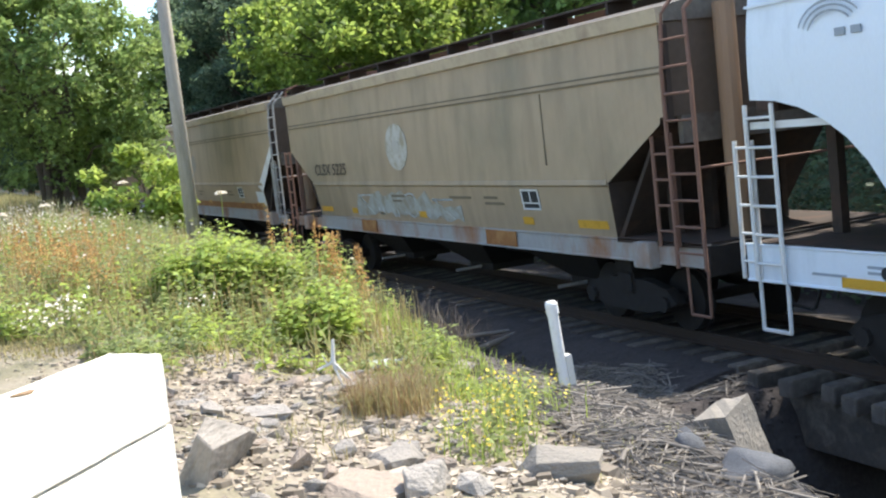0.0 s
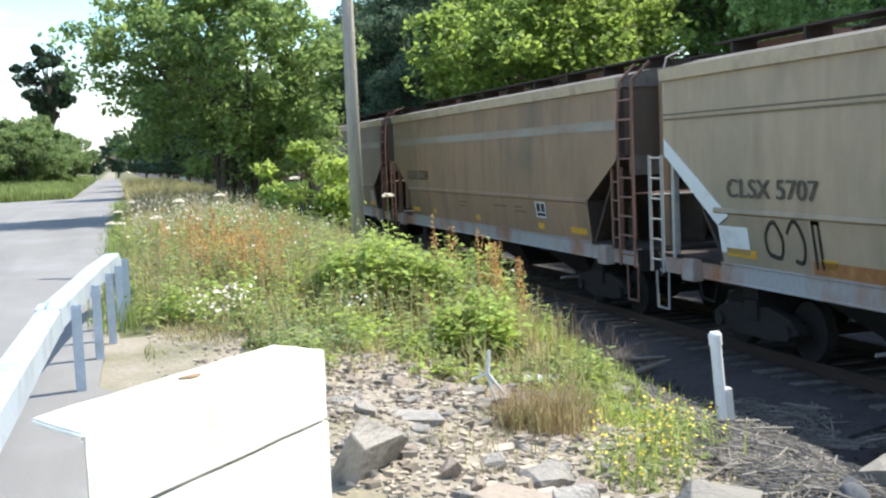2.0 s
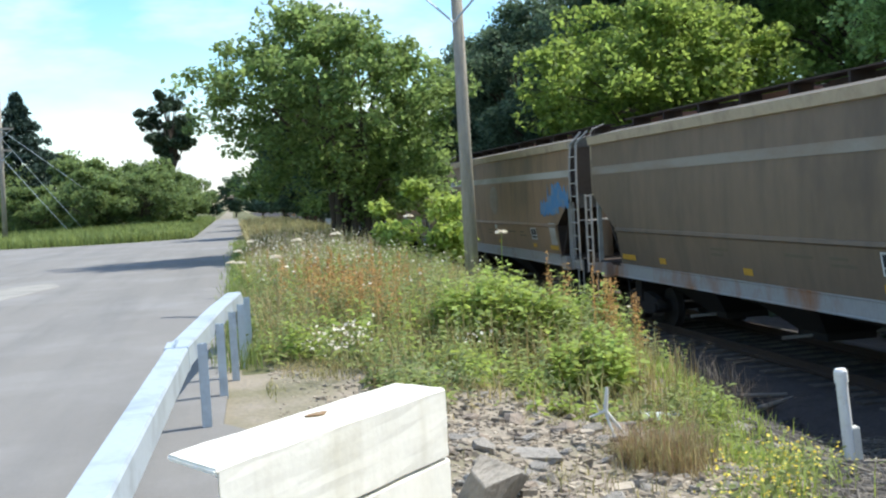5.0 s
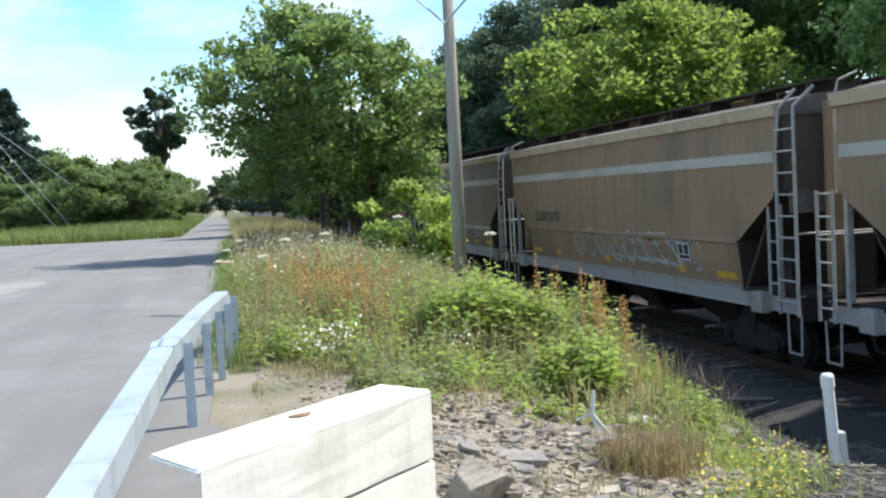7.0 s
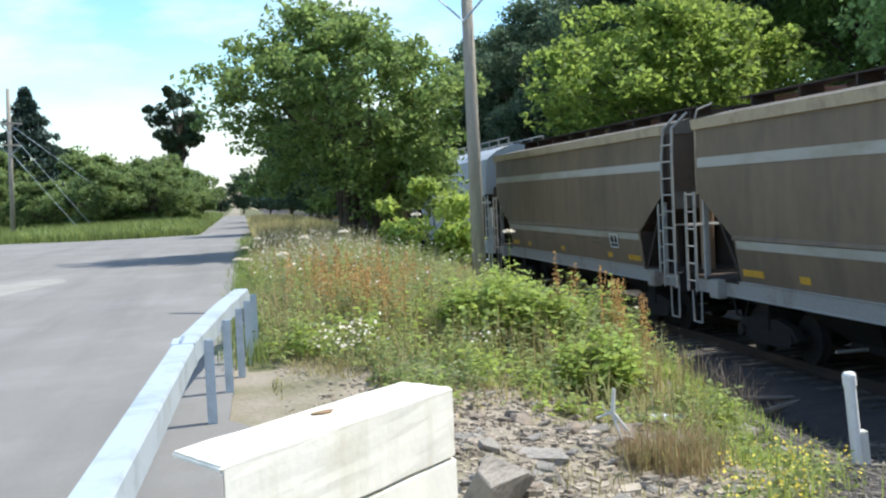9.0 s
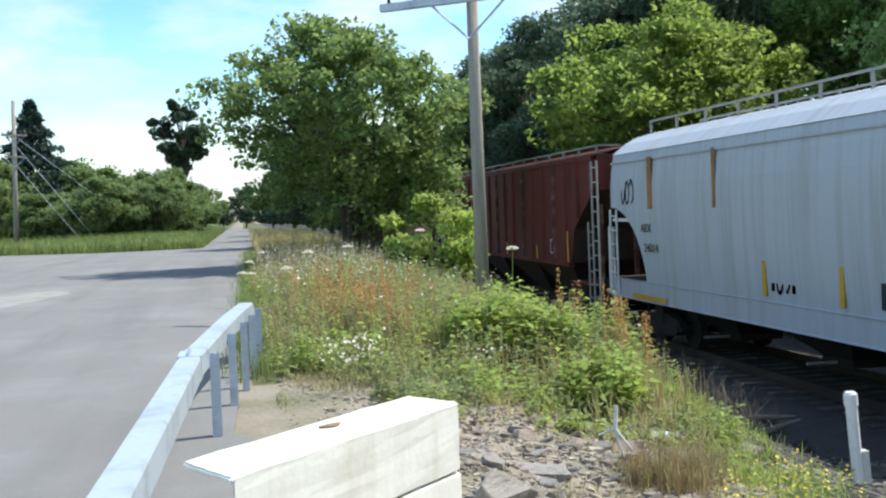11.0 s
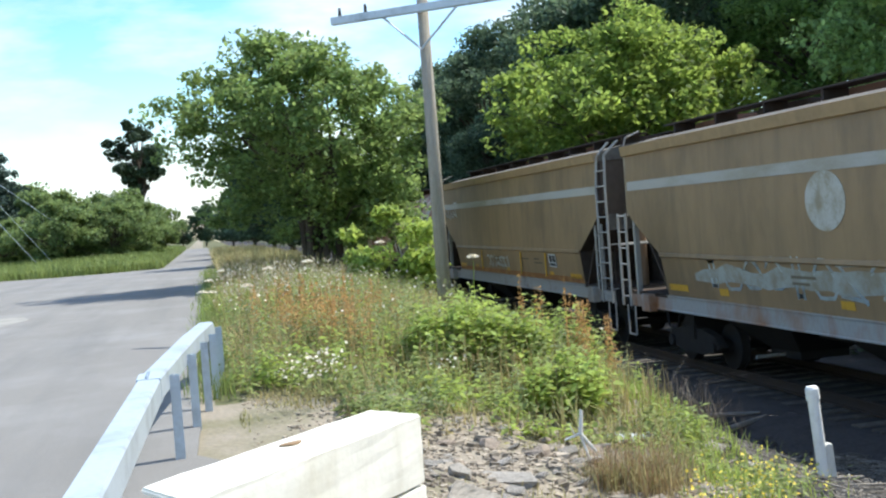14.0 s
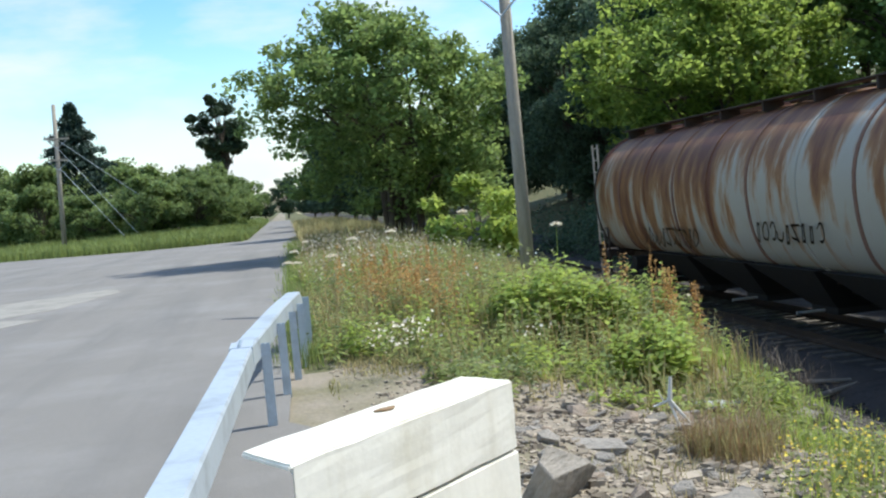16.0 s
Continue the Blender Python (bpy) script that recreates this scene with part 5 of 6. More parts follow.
def spruce(x, y, h, seed):
    rng = np.random.default_rng(seed)
    t = tagged(empty("spruce_tree"), "tall dark conical spruce", "tree")
    bm = bmesh.new()
    tube(bm, (0, 0, -0.4), (0, 0, h), 0.25, 0.03, 8)
    part("trunk", bm, M_BARK, t)
    cs = []
    for k in range(3400):
        z = h * (0.08 + 0.92 * rng.uniform(0, 1) ** 1.2)
        layer = 0.72 + 0.28 * math.cos(z * 6.0)
        rr = (h - z) * 0.80 * layer + 0.15
        a = rng.uniform(0, 6.28)
        q = rng.uniform(0.35, 1.0)
        for _ in range(9):
            cs.append((rr * q * math.cos(a) + rng.normal(0, 0.12), rr * q * math.sin(a) + rng.normal(0, 0.12), z - 0.28 * rr * q + rng.normal(0, 0.1)))
    quads_mesh("crown", leaf_quads(rng, np.array(cs), 0.42, 0.5, 0.35), M_NEEDLE, t)
    put(t, x, y)


def build_trees():
    big = tree_parts("box_elder_tree", "spreading leafy box elder beside the road", "tree", 6.6, 3.3, 0.7, 0.16, 40000, M_LEAF, 11, trunks=6, trunk_r=0.12, clump=0.46, shape="low", per_clump=92, lean=0.3)
    put(big, 3.5, 35.0, 0.0, 0, 1.165)
    maple = tree_parts("maple_tree", "bright yellow-green maple behind the railway", "tree", 9.0, 4.0, 1.0, 0.22, 42000, M_LEAF_MAPLE, 23, trunks=2, trunk_r=0.18, clump=0.75, per_clump=130, group="trees behind the railway")
    put(maple, 17.4, 44.0, -1.0, 0, 1.2)
    dark = tree_parts("forest_tree", "tall dark leafy tree on the wooded slope", "tree", 16.0, 4.6, 1.2, 0.32, 36000, M_LEAF_DARK, 37, trunk_r=0.3, clump=1.25, group="trees behind the railway")
    put(dark, 22.5, 55.0, 0.5)
    for k, (x, y, q) in enumerate([(16.3, 78, 0.8), (18.2, 68, 0.85), (19.5, 76, 0.8), (24, 62, 1.0), (35, 55, 1.1), (24, 85, 0.9), (31, 75, 1.1), (19.5, 56, 0.75), (17, 60, 0.55), (17, 108, 0.5), (14.5, 112, 0.45), (21, 118, 0.6), (12.5, 122, 0.42), (26, 112, 0.8), (17.5, 96, 0.5)]):
        again(dark, x, y, 47 * k, q)
    green = tree_parts("forest_tree", "tall green leafy tree on the wooded slope", "tree", 16.0, 4.6, 1.0, 0.30, 38000, M_LEAF_WOOD, 39, trunk_r=0.3, clump=1.2, group="trees behind the railway")
    put(green, 32.0, 41.0)
    for k, (x, y, q) in enumerate([(33.5, 61, 1.1), (27, 62, 0.95), (26, 29, 1.0), (22, 19, 0.95), (21, 10, 0.9), (33, 24, 1.1), (20, 2, 0.9), (27, 9, 1.1), (20.5, 27, 0.7), (30, 50, 1.0)]):
        again(green, x, y, 47 * k, q)
    oak = tree_parts("oak_tree", "dark round-topped oak standing over the road", "tree", 16.6, 2.9, 7.0, 0.5, 9500, M_LEAF_OAK, 41, trunk_r=0.35, clump=0.9)
    put(oak, -6.7, 139.0, 0.0)
    fill = tree_parts("roadside_tree", "dark leafy tree beside the far road", "tree", 8.0, 2.6, 0.5, 0.32, 13000, M_LEAF_DARK, 43, trunk_r=0.2, clump=0.9, group="trees along the far road")
    put(fill, 4.4, 58.0, 0.0)
    for x, y, s, r in ((4.6, 76, 0.9, 30), (4.2, 95, 0.85, 80), (-5.2, 118, 0.5, 10), (-6.0, 150, 0.7, 200), (3.4, 130, 0.7, 99), (0.5, 175, 0.8, 10), (-3.0, 178, 0.55, 50), (7.5, 66, 0.85, 140)):
        again(fill, x, y, r, s, 0.0)
    bush = tree_parts("bush", "dense rounded green bush behind the grass verge", "bush", 4.7, 2.6, 0.1, 0.22, 15000, M_LEAF_BUSH, 53, trunks=3, trunk_r=0.08, clump=0.7, shape="low", group="bushes across the junction")
    put(bush, -9.0, 77.0, 0.2)
    for x, y, s, r in ((-5.6, 77, 0.9, 40), (-12.8, 78, 0.8, 90), (-16.5, 80, 1.0, 160), (-20.5, 84, 1.0, 220), (-25, 86, 1.1, 300), (-30, 90, 1.3, 20), (-4.9, 88, 1.0, 120), (-36, 95, 1.6, 200), (-11, 90, 1.3, 70), (-19, 95, 1.5, 140), (-27, 102, 1.9, 20), (-7.5, 102, 1.35, 250), (-42, 102, 2.2, 77), (-35, 110, 2.2, 150), (-14.5, 104, 1.6, 30), (-5.4, 106, 1.2, 10)):
        again(bush, x, y, r, s, 0.15)
    spruce(-16.9, 98.0, 11.6, 61)
    lush = tree_parts("sapling", "bright green sapling among the weeds", "sapling", 1.9, 0.85, 0.1, 0.15, 2600, M_LEAF_LUSH, 67, trunks=2, trunk_r=0.02, clump=0.35)
    put(lush, 4.25, 25.5, None, 0, 1.25)


build_trees()
left_pole = utility_pole("utility_pole", -13.6, 72.0, 0.2, 9.0, 0.16, 1.5, "tall grey utility pole with guy wires by the verge", [(6.9, 0.75, 0.3), (5.6, 0.6, 0.3)])
for top, foot in ((6.4, (4.6, 3.0, 0.1)), (5.2, (3.8, 2.0, 0.1)), (6.9, (6.2, 5.0, 1.6))):
    bm = bmesh.new()
    tube(bm, (0, 0, top), foot, 0.022, 0.022, 5)
    part("guy_wire", bm, M_GALV, left_pole)


# ---- weeds, flowers, stones and driftwood ----
M_DRYBRUSH = leaf_material("grey_dry_brush", (0.20, 0.16, 0.12), 0.3, 0.1)


def scatter(rng, n, x0, x1, y0, y1, keep=None):
    x = rng.uniform(x0, x1, n)
    y = rng.uniform(y0, y1, n)
    if keep is not None:
        k = rng.uniform(0, 1, n) < keep(x, y)
        x, y = x[k], y[k]
    return np.stack([x, y, ground_z(x, y)], 1)


def bank(x, y):
    """Where the bank is overgrown: 1 in the thick of it, less at its edges."""
    right = 4.15 + 1.3 * smooth(10, 15, y) + 0.25 * np.sin(2.1 * y)
    front = 9.1 + 1.9 * (1 - smooth(0.6, 1.5, x)) - 1.1 * smooth(2.6, 3.6, x) + 0.25 * np.sin(3.7 * x)
    left = 0.1 + 0.12 * np.sin(1.9 * y)
    return smooth(front - 0.5, front + 0.5, y) * (1 - smooth(right - 0.6, right + 0.3, x)) * smooth(left - 0.1, left + 0.35, x)


def patches(x, y, s, seed):
    return 0.5 + 0.5 * np.sin(x * s + seed) * np.sin(y * s * 0.8 + 1.7 * seed) + 0.25 * np.sin(2.3 * s * x + 1.1 * s * y + seed)


def near_blob(cs):
    def f(x, y):
        v = np.zeros_like(x)
        for cx, cy, r in cs:
            v = np.maximum(v, np.exp(-(((x - cx) ** 2 + (y - cy) ** 2) / (r * r))))
        return v
    return f


def stuff(name, quads, mat, label, category):
    return tagged(quads_mesh(name, quads, mat), label, category, kind="stuff")


def leafy_stems(rng, base, tall, leaf, per, spread=0.18, narrow=0.55, low=0.15):
    """Leaves set along leaning stems that stand on the given points; gives the stems' and the leaves' quads."""
    n = len(base)
    az = rng.uniform(0, 6.28, n)
    out = np.stack([np.cos(az), np.sin(az), np.zeros(n)], 1) * (spread * tall * rng.uniform(0.2, 1.6, n))[:, None]
    tip = base + out + np.stack([0 * tall, 0 * tall, tall], 1)
    side = np.stack([-np.sin(az), np.cos(az), np.zeros(n)], 1) * 0.004
    stem = np.stack([base - side, base + side, tip + side * 0.4, tip - side * 0.4], 1)
    f = np.tile(np.linspace(low, 1.0, per), n) + rng.normal(0, 0.02, n * per)
    b = np.repeat(base, per, axis=0)
    c = b + (np.repeat(tip, per, axis=0) - b) * f[:, None]
    turn = np.tile(np.arange(per) * 2.4, n) + rng.normal(0, 0.3, n * per)
    reach = np.stack([np.cos(turn), np.sin(turn), rng.normal(0.15, 0.25, n * per)], 1)
    size = leaf * rng.uniform(0.6, 1.3, n * per) * (1.15 - 0.6 * f)
    lat = np.stack([-np.sin(turn), np.cos(turn), rng.normal(0, 0.3, n * per)], 1) * (size * narrow * 0.5)[:, None]
    a = c + reach * (size * 0.12)[:, None]
    m = c + reach * (size * 0.6)[:, None]
    e = c + reach * (size * 1.1)[:, None] - np.stack([0 * size, 0 * size, size * 0.25], 1)
    return stem, np.stack([a, m + lat, e, m - lat], 1)


def build_weeds():
    rng = np.random.default_rng(71)
    b = scatter(rng, 20000, 0, 6.4, 8, 30, lambda x, y: bank(x, y) * np.clip(patches(x, y, 1.3, 1) + 0.2, 0, 1))
    stuff("weed_grass", blade_quads(rng, b, 0.12 + 0.36 * np.clip(patches(b[:, 0], b[:, 1], 2.4, 3), 0, 1), 0.013, 0.6), M_GRASS, "tangled green grass and weeds on the bank", "grass")
    b = scatter(rng, 22000, 0, 6.4, 9.8, 30, lambda x, y: bank(x, y) * np.clip(patches(x, y, 0.9, 4), 0, 1))
    stuff("dry_grass", blade_quads(rng, b, 0.55, 0.010, 0.35), M_STRAW, "dry straw-coloured grass among the weeds", "grass")
    # low leaves that close the ground between the stems
    b = scatter(rng, 60000, 0, 6.2, 8, 29, lambda x, y: bank(x, y) * np.clip(patches(x, y, 1.7, 2), 0.1, 1))
    b[:, 2] += np.abs(rng.normal(0, 0.13, len(b))) + 0.02
    stuff("weed_leaves", leaf_quads(rng, b, 0.07, 0.1, 0.45), M_WEED, "leafy green weeds covering the bank", "weeds")
    # upright weeds in drifts of three kinds
    def drift(n, keep, t0, t1, leaf, per, narrow, mat, label):
        st = scatter(rng, n, 0, 6.0, 8.4, 28, keep)
        tall = (t0 + (t1 - t0) * np.clip(patches(st[:, 0], st[:, 1], 2.7, 5), 0, 1)) * rng.uniform(0.6, 1.15, len(st)) * (1 - 0.45 * (1 - smooth(9.2, 11.2, st[:, 1])))
        stem, leaves = leafy_stems(rng, st, tall, leaf, per, 0.22, narrow)
        stuff("leafy_weeds", np.concatenate([stem, leaves]), mat, label, "weeds")
    drift(7000, lambda x, y: bank(x, y) * np.clip(patches(x, y, 1.9, 2) - 0.15, 0, 1) * 0.8, 0.25, 0.75, 0.13, 16, 0.30, M_WEED, "narrow-leaved green weeds standing on the bank")
    drift(4200, lambda x, y: bank(x, y) * np.clip(patches(x, y, 2.3, 9) - 0.25, 0, 1), 0.22, 0.55, 0.12, 12, 0.5, M_LEAF_LUSH, "bright green leafy weeds on the bank")
    drift(2600, lambda x, y: bank(x, y) * np.clip(patches(x, y, 1.5, 6) - 0.3, 0, 1), 0.3, 0.7, 0.085, 20, 0.35, M_SAGE, "grey-green feathery weeds on the bank")
    drift(1500, lambda x, y: near_blob([(1.6, 9.1, 0.5), (2.6, 8.9, 0.5), (3.6, 9.1, 0.4)])(x, y) * 0.8, 0.22, 0.34, 0.06, 10, 0.4, M_GRASS, "yellow-green low weeds at the bank's front")
    # rust-brown dock: broad seeding spikes in two drifts
    def dock(spots, n, t0, t1, share):
        st = scatter(rng, n, 0.3, 5, 10.5, 20, lambda x, y: np.where(near_blob(spots)(x, y) > 0.25, near_blob(spots)(x, y) * share, 0))
        tall = rng.uniform(t0, t1, len(st))
        per = 90
        f = rng.uniform(0.30, 1.0, len(st) * per)
        seeds = np.repeat(st, per, axis=0)
        seeds[:, 2] += f * np.repeat(tall, per)
        seeds[:, :2] += rng.normal(0, 1, (len(seeds), 2)) * (0.060 * (1.1 - f))[:, None]
        quads = np.concatenate([blade_quads(rng, st, tall, 0.010, 0.05), leaf_quads(rng, seeds, 0.030, 0.3, 0.7)])
        stuff("dock_stalks", quads, M_DOCK, "rust-brown seeding dock stalks among the weeds", "weeds")
    dock([(1.25, 14.6, 0.5), (1.75, 14.4, 0.45), (1.3, 13.2, 0.35), (2.15, 14.8, 0.3), (1.6, 12.4, 0.3), (0.9, 15.6, 0.4)], 9000, 0.62, 0.98, 0.17)
    dock([(3.36, 12.0, 0.16), (3.64, 11.9, 0.12), (3.95, 11.7, 0.16), (4.05, 11.3, 0.16)], 22000, 0.78, 1.02, 0.22)
    # flower heads
    def heads(n, keep, z0, z1, size, mat, label):
        f = scatter(rng, n, 0, 6, 8.6, 30, keep)
        f[:, 2] += rng.uniform(z0, z1, len(f))
        up = leaf_quads(rng, f, size, -0.2, 0.95)
        stuff("flower_heads", up, mat, label, "flowers")
    heads(90000, lambda x, y: 0.8 * near_blob([(0.84, 9.85, 0.2), (1.0, 9.95, 0.16), (0.66, 9.7, 0.14)])(x, y), 0.30, 0.52, 0.031, M_WHITE_FLOWER, "white daisies on the bank")
    heads(45000, lambda x, y: 0.7 * near_blob([(2.0, 9.6, 0.12), (2.2, 9.65, 0.09)])(x, y), 0.38, 0.52, 0.03, M_WHITE_FLOWER, "small cluster of white daisies")
    heads(40000, lambda x, y: bank(x, y) * smooth(13.5, 18, y) * (1 - smooth(2.2, 3.0, x)) * 0.4 * np.clip(patches(x, y, 1.4, 8), 0, 1), 0.5, 0.85, 0.03, M_PINK_FLOWER, "pale pink and white wildflowers over the bank")
    heads(5200, lambda x, y: bank(x, y) * smooth(11, 17, y) * (1 - smooth(2.4, 3.2, x)) * 0.3, 0.5, 0.85, 0.034, M_WHITE_FLOWER, "white wildflowers over the bank")
    heads(3200, lambda x, y: 0.8 * near_blob([(3.0, 14.0, 0.35), (2.75, 13.6, 0.25), (4.0, 11.1, 0.16)])(x, y), 0.6, 0.85, 0.04, M_WHITE_FLOWER, "clustered white flowers near the pole")
    # thin tufts over the rubble and beside the track
    b = scatter(rng, 14000, 1.0, 5.2, 5.2, 10.5, lambda x, y: np.clip(patches(x, y, 2.6, 6) - 0.55, 0, 1) * 0.9 * smooth(1.0, 2.2, x) * (1 - smooth(4.0, 5.2, x)))
    stuff("sparse_grass", blade_quads(rng, b, 0.13, 0.006, 0.8), M_GRASS, "sparse tufts of grass between the stones", "grass")
    b = scatter(rng, 9000, 3.0, 5.6, 7.6, 13.0, lambda x, y: np.exp(-((x - (4.1 + 0.16 * (y - 9))) / 0.38) ** 2) * 0.8)
    stuff("bank_edge_grass", blade_quads(rng, b, 0.22, 0.012, 0.7), M_LEAF_LUSH, "green grass along the foot of the bank", "grass")
    b = scatter(rng, 6000, 0.2, 1.6, 8.2, 11.2, lambda x, y: np.clip(patches(x, y, 2.2, 3) - 0.5, 0, 1))
    stuff("sparse_grass", blade_quads(rng, b, 0.07, 0.01, 0.7), M_GRASS, "low grass creeping over the gravel", "grass")
    b = scatter(rng, 9000, -0.35, 0.5, 11.0, 48, lambda x, y: np.exp(-((x - 0.12 + 0.1 * np.sin(y / 9)) / 0.22) ** 2))
    stuff("road_edge_grass", blade_quads(rng, b, 0.28, 0.014, 0.5), M_VERGE, "short grass along the road's edge", "grass")
    # grass verge across the junction and along the far road
    b = scatter(rng, 60000, -42, -2.2, 60, 80, lambda x, y: smooth(61.3, 62.3, y + 0.56 * np.minimum(x + 7.5, 0)) * 0.9 * (1 - smooth(74, 80, y + 0.3 * np.minimum(x + 7.5, 0))))
    stuff("verge_grass", blade_quads(rng, b, 0.7, 0.05, 0.4), M_VERGE, "tall green grass verge across the junction", "grass")
    b = scatter(rng, 16000, -5.5, -2.2, 64, 150, None)
    stuff("verge_grass", blade_quads(rng, b, 0.5, 0.06, 0.4), M_VERGE, "green grass beside the far road", "grass")
    b = scatter(rng, 26000, 0.5, 8.5, 30, 75, None)
    stuff("verge_grass", blade_quads(rng, b, 0.8, 0.03, 0.4), M_GRASS, "rank grass under the trees", "grass")
    b = scatter(rng, 60000, 12.9, 19, 3, 60, None)
    stuff("undergrowth", leaf_quads(rng, b + np.stack([0 * b[:, 0], 0 * b[:, 0], np.abs(rng.normal(0, 0.9, len(b))) * (0.3 + patches(b[:, 0], b[:, 1], 1.1, 2))], 1), 0.16, 0.1, 0.6), M_LEAF_DARK, "dark undergrowth behind the railway", "undergrowth")
    # dry brush at the bank's edge by the track
    b = scatter(rng, 700, 4.4, 5.6, 10.0, 12.6, lambda x, y: near_blob([(5.0, 11.0, 0.35), (5.2, 11.8, 0.4)])(x, y))
    stuff("dry_brush", blade_quads(rng, b, 0.6, 0.006, 0.6), M_DRYBRUSH, "grey dry brush at the foot of the bank", "brush")


build_weeds()


def plants():
    def shrub(x, y, r, tall, n, seed):
        g = np.random.default_rng(seed)
        t = tagged(empty("shrub", pose(x, y, float(ground_z(x, y)))), "lush bright green broad-leaved shrub in the weeds", "shrub", group="lush shrubs on the bank")
        q = r * np.sqrt(g.uniform(0, 1, n))
        a = g.uniform(0, 6.28, n)
        st = np.stack([q * np.cos(a), q * np.sin(a), np.full(n, -0.03)], 1)
        hs = tall * (1 - 0.45 * (q / r) ** 2) * g.uniform(0.65, 1.12, n)
        stem, leaves = leafy_stems(g, st, hs, 0.15, 13, 0.25, 0.62, 0.25)
        tagged(quads_mesh("stalk", stem, M_WEED, t), kind="stuff")
        tagged(quads_mesh("foliage", leaves, M_LEAF_LUSH, t), kind="stuff")
    for x, y, r, tall, n, seed in ((2.62, 11.7, 0.48, 0.80, 110, 81), (3.08, 11.5, 0.40, 0.70, 75, 82), (2.25, 11.9, 0.32, 0.70, 45, 83), (3.12, 10.0, 0.36, 0.66, 46, 84), (3.42, 10.25, 0.28, 0.60, 26, 85), (4.0, 12.5, 0.3, 0.95, 36, 86), (3.0, 12.6, 0.35, 0.75, 36, 87)):
        shrub(x, y, r, tall, n, seed)
    # plant with yellow flowers
    rng = np.random.default_rng(91)
    for cx, cy, n in ((3.35, 6.75, 18), (2.95, 6.1, 15), (4.1, 7.35, 4)):
        t = tagged(empty("yellow_flower_plant", pose(cx, cy, float(ground_z(cx, cy)))), "low green plant with small yellow flowers", "plant", group="yellow flowering plants")
        st = np.stack([rng.normal(0, 0.19, n * 3), rng.normal(0, 0.19, n * 3), np.full(n * 3, -0.03)], 1)
        tagged(quads_mesh("stalk", blade_quads(rng, st, 0.42, 0.009, 0.3), M_LEAF_LUSH, t), kind="stuff")
        lf = np.repeat(st, 9, axis=0)
        lf = lf + rng.normal(0, 0.05, lf.shape) + np.stack([np.zeros(len(lf)), np.zeros(len(lf)), rng.uniform(0.02, 0.3, len(lf))], 1)
        tagged(quads_mesh("foliage", leaf_quads(rng, lf, 0.055, 0.1, 0.5), M_WEED, t), kind="stuff")
        fl = np.repeat(st, 3, axis=0)
        fl = fl + rng.normal(0, 0.045, fl.shape) + np.stack([np.zeros(len(fl)), np.zeros(len(fl)), rng.uniform(0.2, 0.38, len(fl))], 1)
        tagged(quads_mesh("flower", leaf_quads(rng, fl, 0.024, -0.2, 0.95), M_YELLOW_FLOWER, t), kind="stuff")
    # reddish seeding tuft
    for cx, cy, s in ((2.85, 7.3, 1.15), (2.7, 7.55, 0.8), (3.05, 7.6, 0.9)):
        t = tagged(empty("grass_tuft", pose(cx, cy, float(ground_z(cx, cy)))), "reddish seeding grass tuft among stones", "grass tuft", group="seeding grass tufts")
        st = np.stack([rng.normal(0, 0.13 * s, 420), rng.normal(0, 0.13 * s, 420), np.full(420, -0.02)], 1)
        tagged(quads_mesh("blade", blade_quads(rng, st[:240], 0.30 * s, 0.006, 0.7), M_GRASS, t), kind="stuff")
        tagged(quads_mesh("seed_stalk", blade_quads(rng, st[240:], 0.42 * s, 0.0045, 0.7), M_RUSSET, t), kind="stuff")
    # white umbels leaning over the road's edge
    for k, (x, y, h) in enumerate(((-0.12, 20.0, 0.62), (0.05, 21.2, 0.55), (0.02, 22.8, 0.7), (0.3, 25.0, 0.8), (0.9, 17.5, 0.95), (1.6, 18.5, 1.0), (2.9, 19.0, 1.15), (0.5, 15.5, 0.85), (3.6, 15.2, 1.1))):
        t = tagged(empty("umbel_flower", pose(x, y, float(ground_z(x, y)))), "tall stalk with a flat white flower head", "flower", group="white umbel flowers")
        bm = bmesh.new()
        tube(bm, (0, 0, -0.05), (0.05, 0.02, h), 0.007, 0.004, 5)
        part("stalk", bm, M_LEAF_LUSH, t)
        a = rng.uniform(0, 6.28, 160)
        r = 0.085 * np.sqrt(rng.uniform(0, 1, 160))
        c = np.stack([0.05 + r * np.cos(a), 0.02 + r * np.sin(a), h + 0.03 * np.cos(r * 18) + rng.normal(0, 0.006, 160)], 1)
        tagged(quads_mesh("flower_head", leaf_quads(rng, c, 0.028, -0.2, 0.95), M_WHITE_FLOWER, t), kind="stuff")


plants()


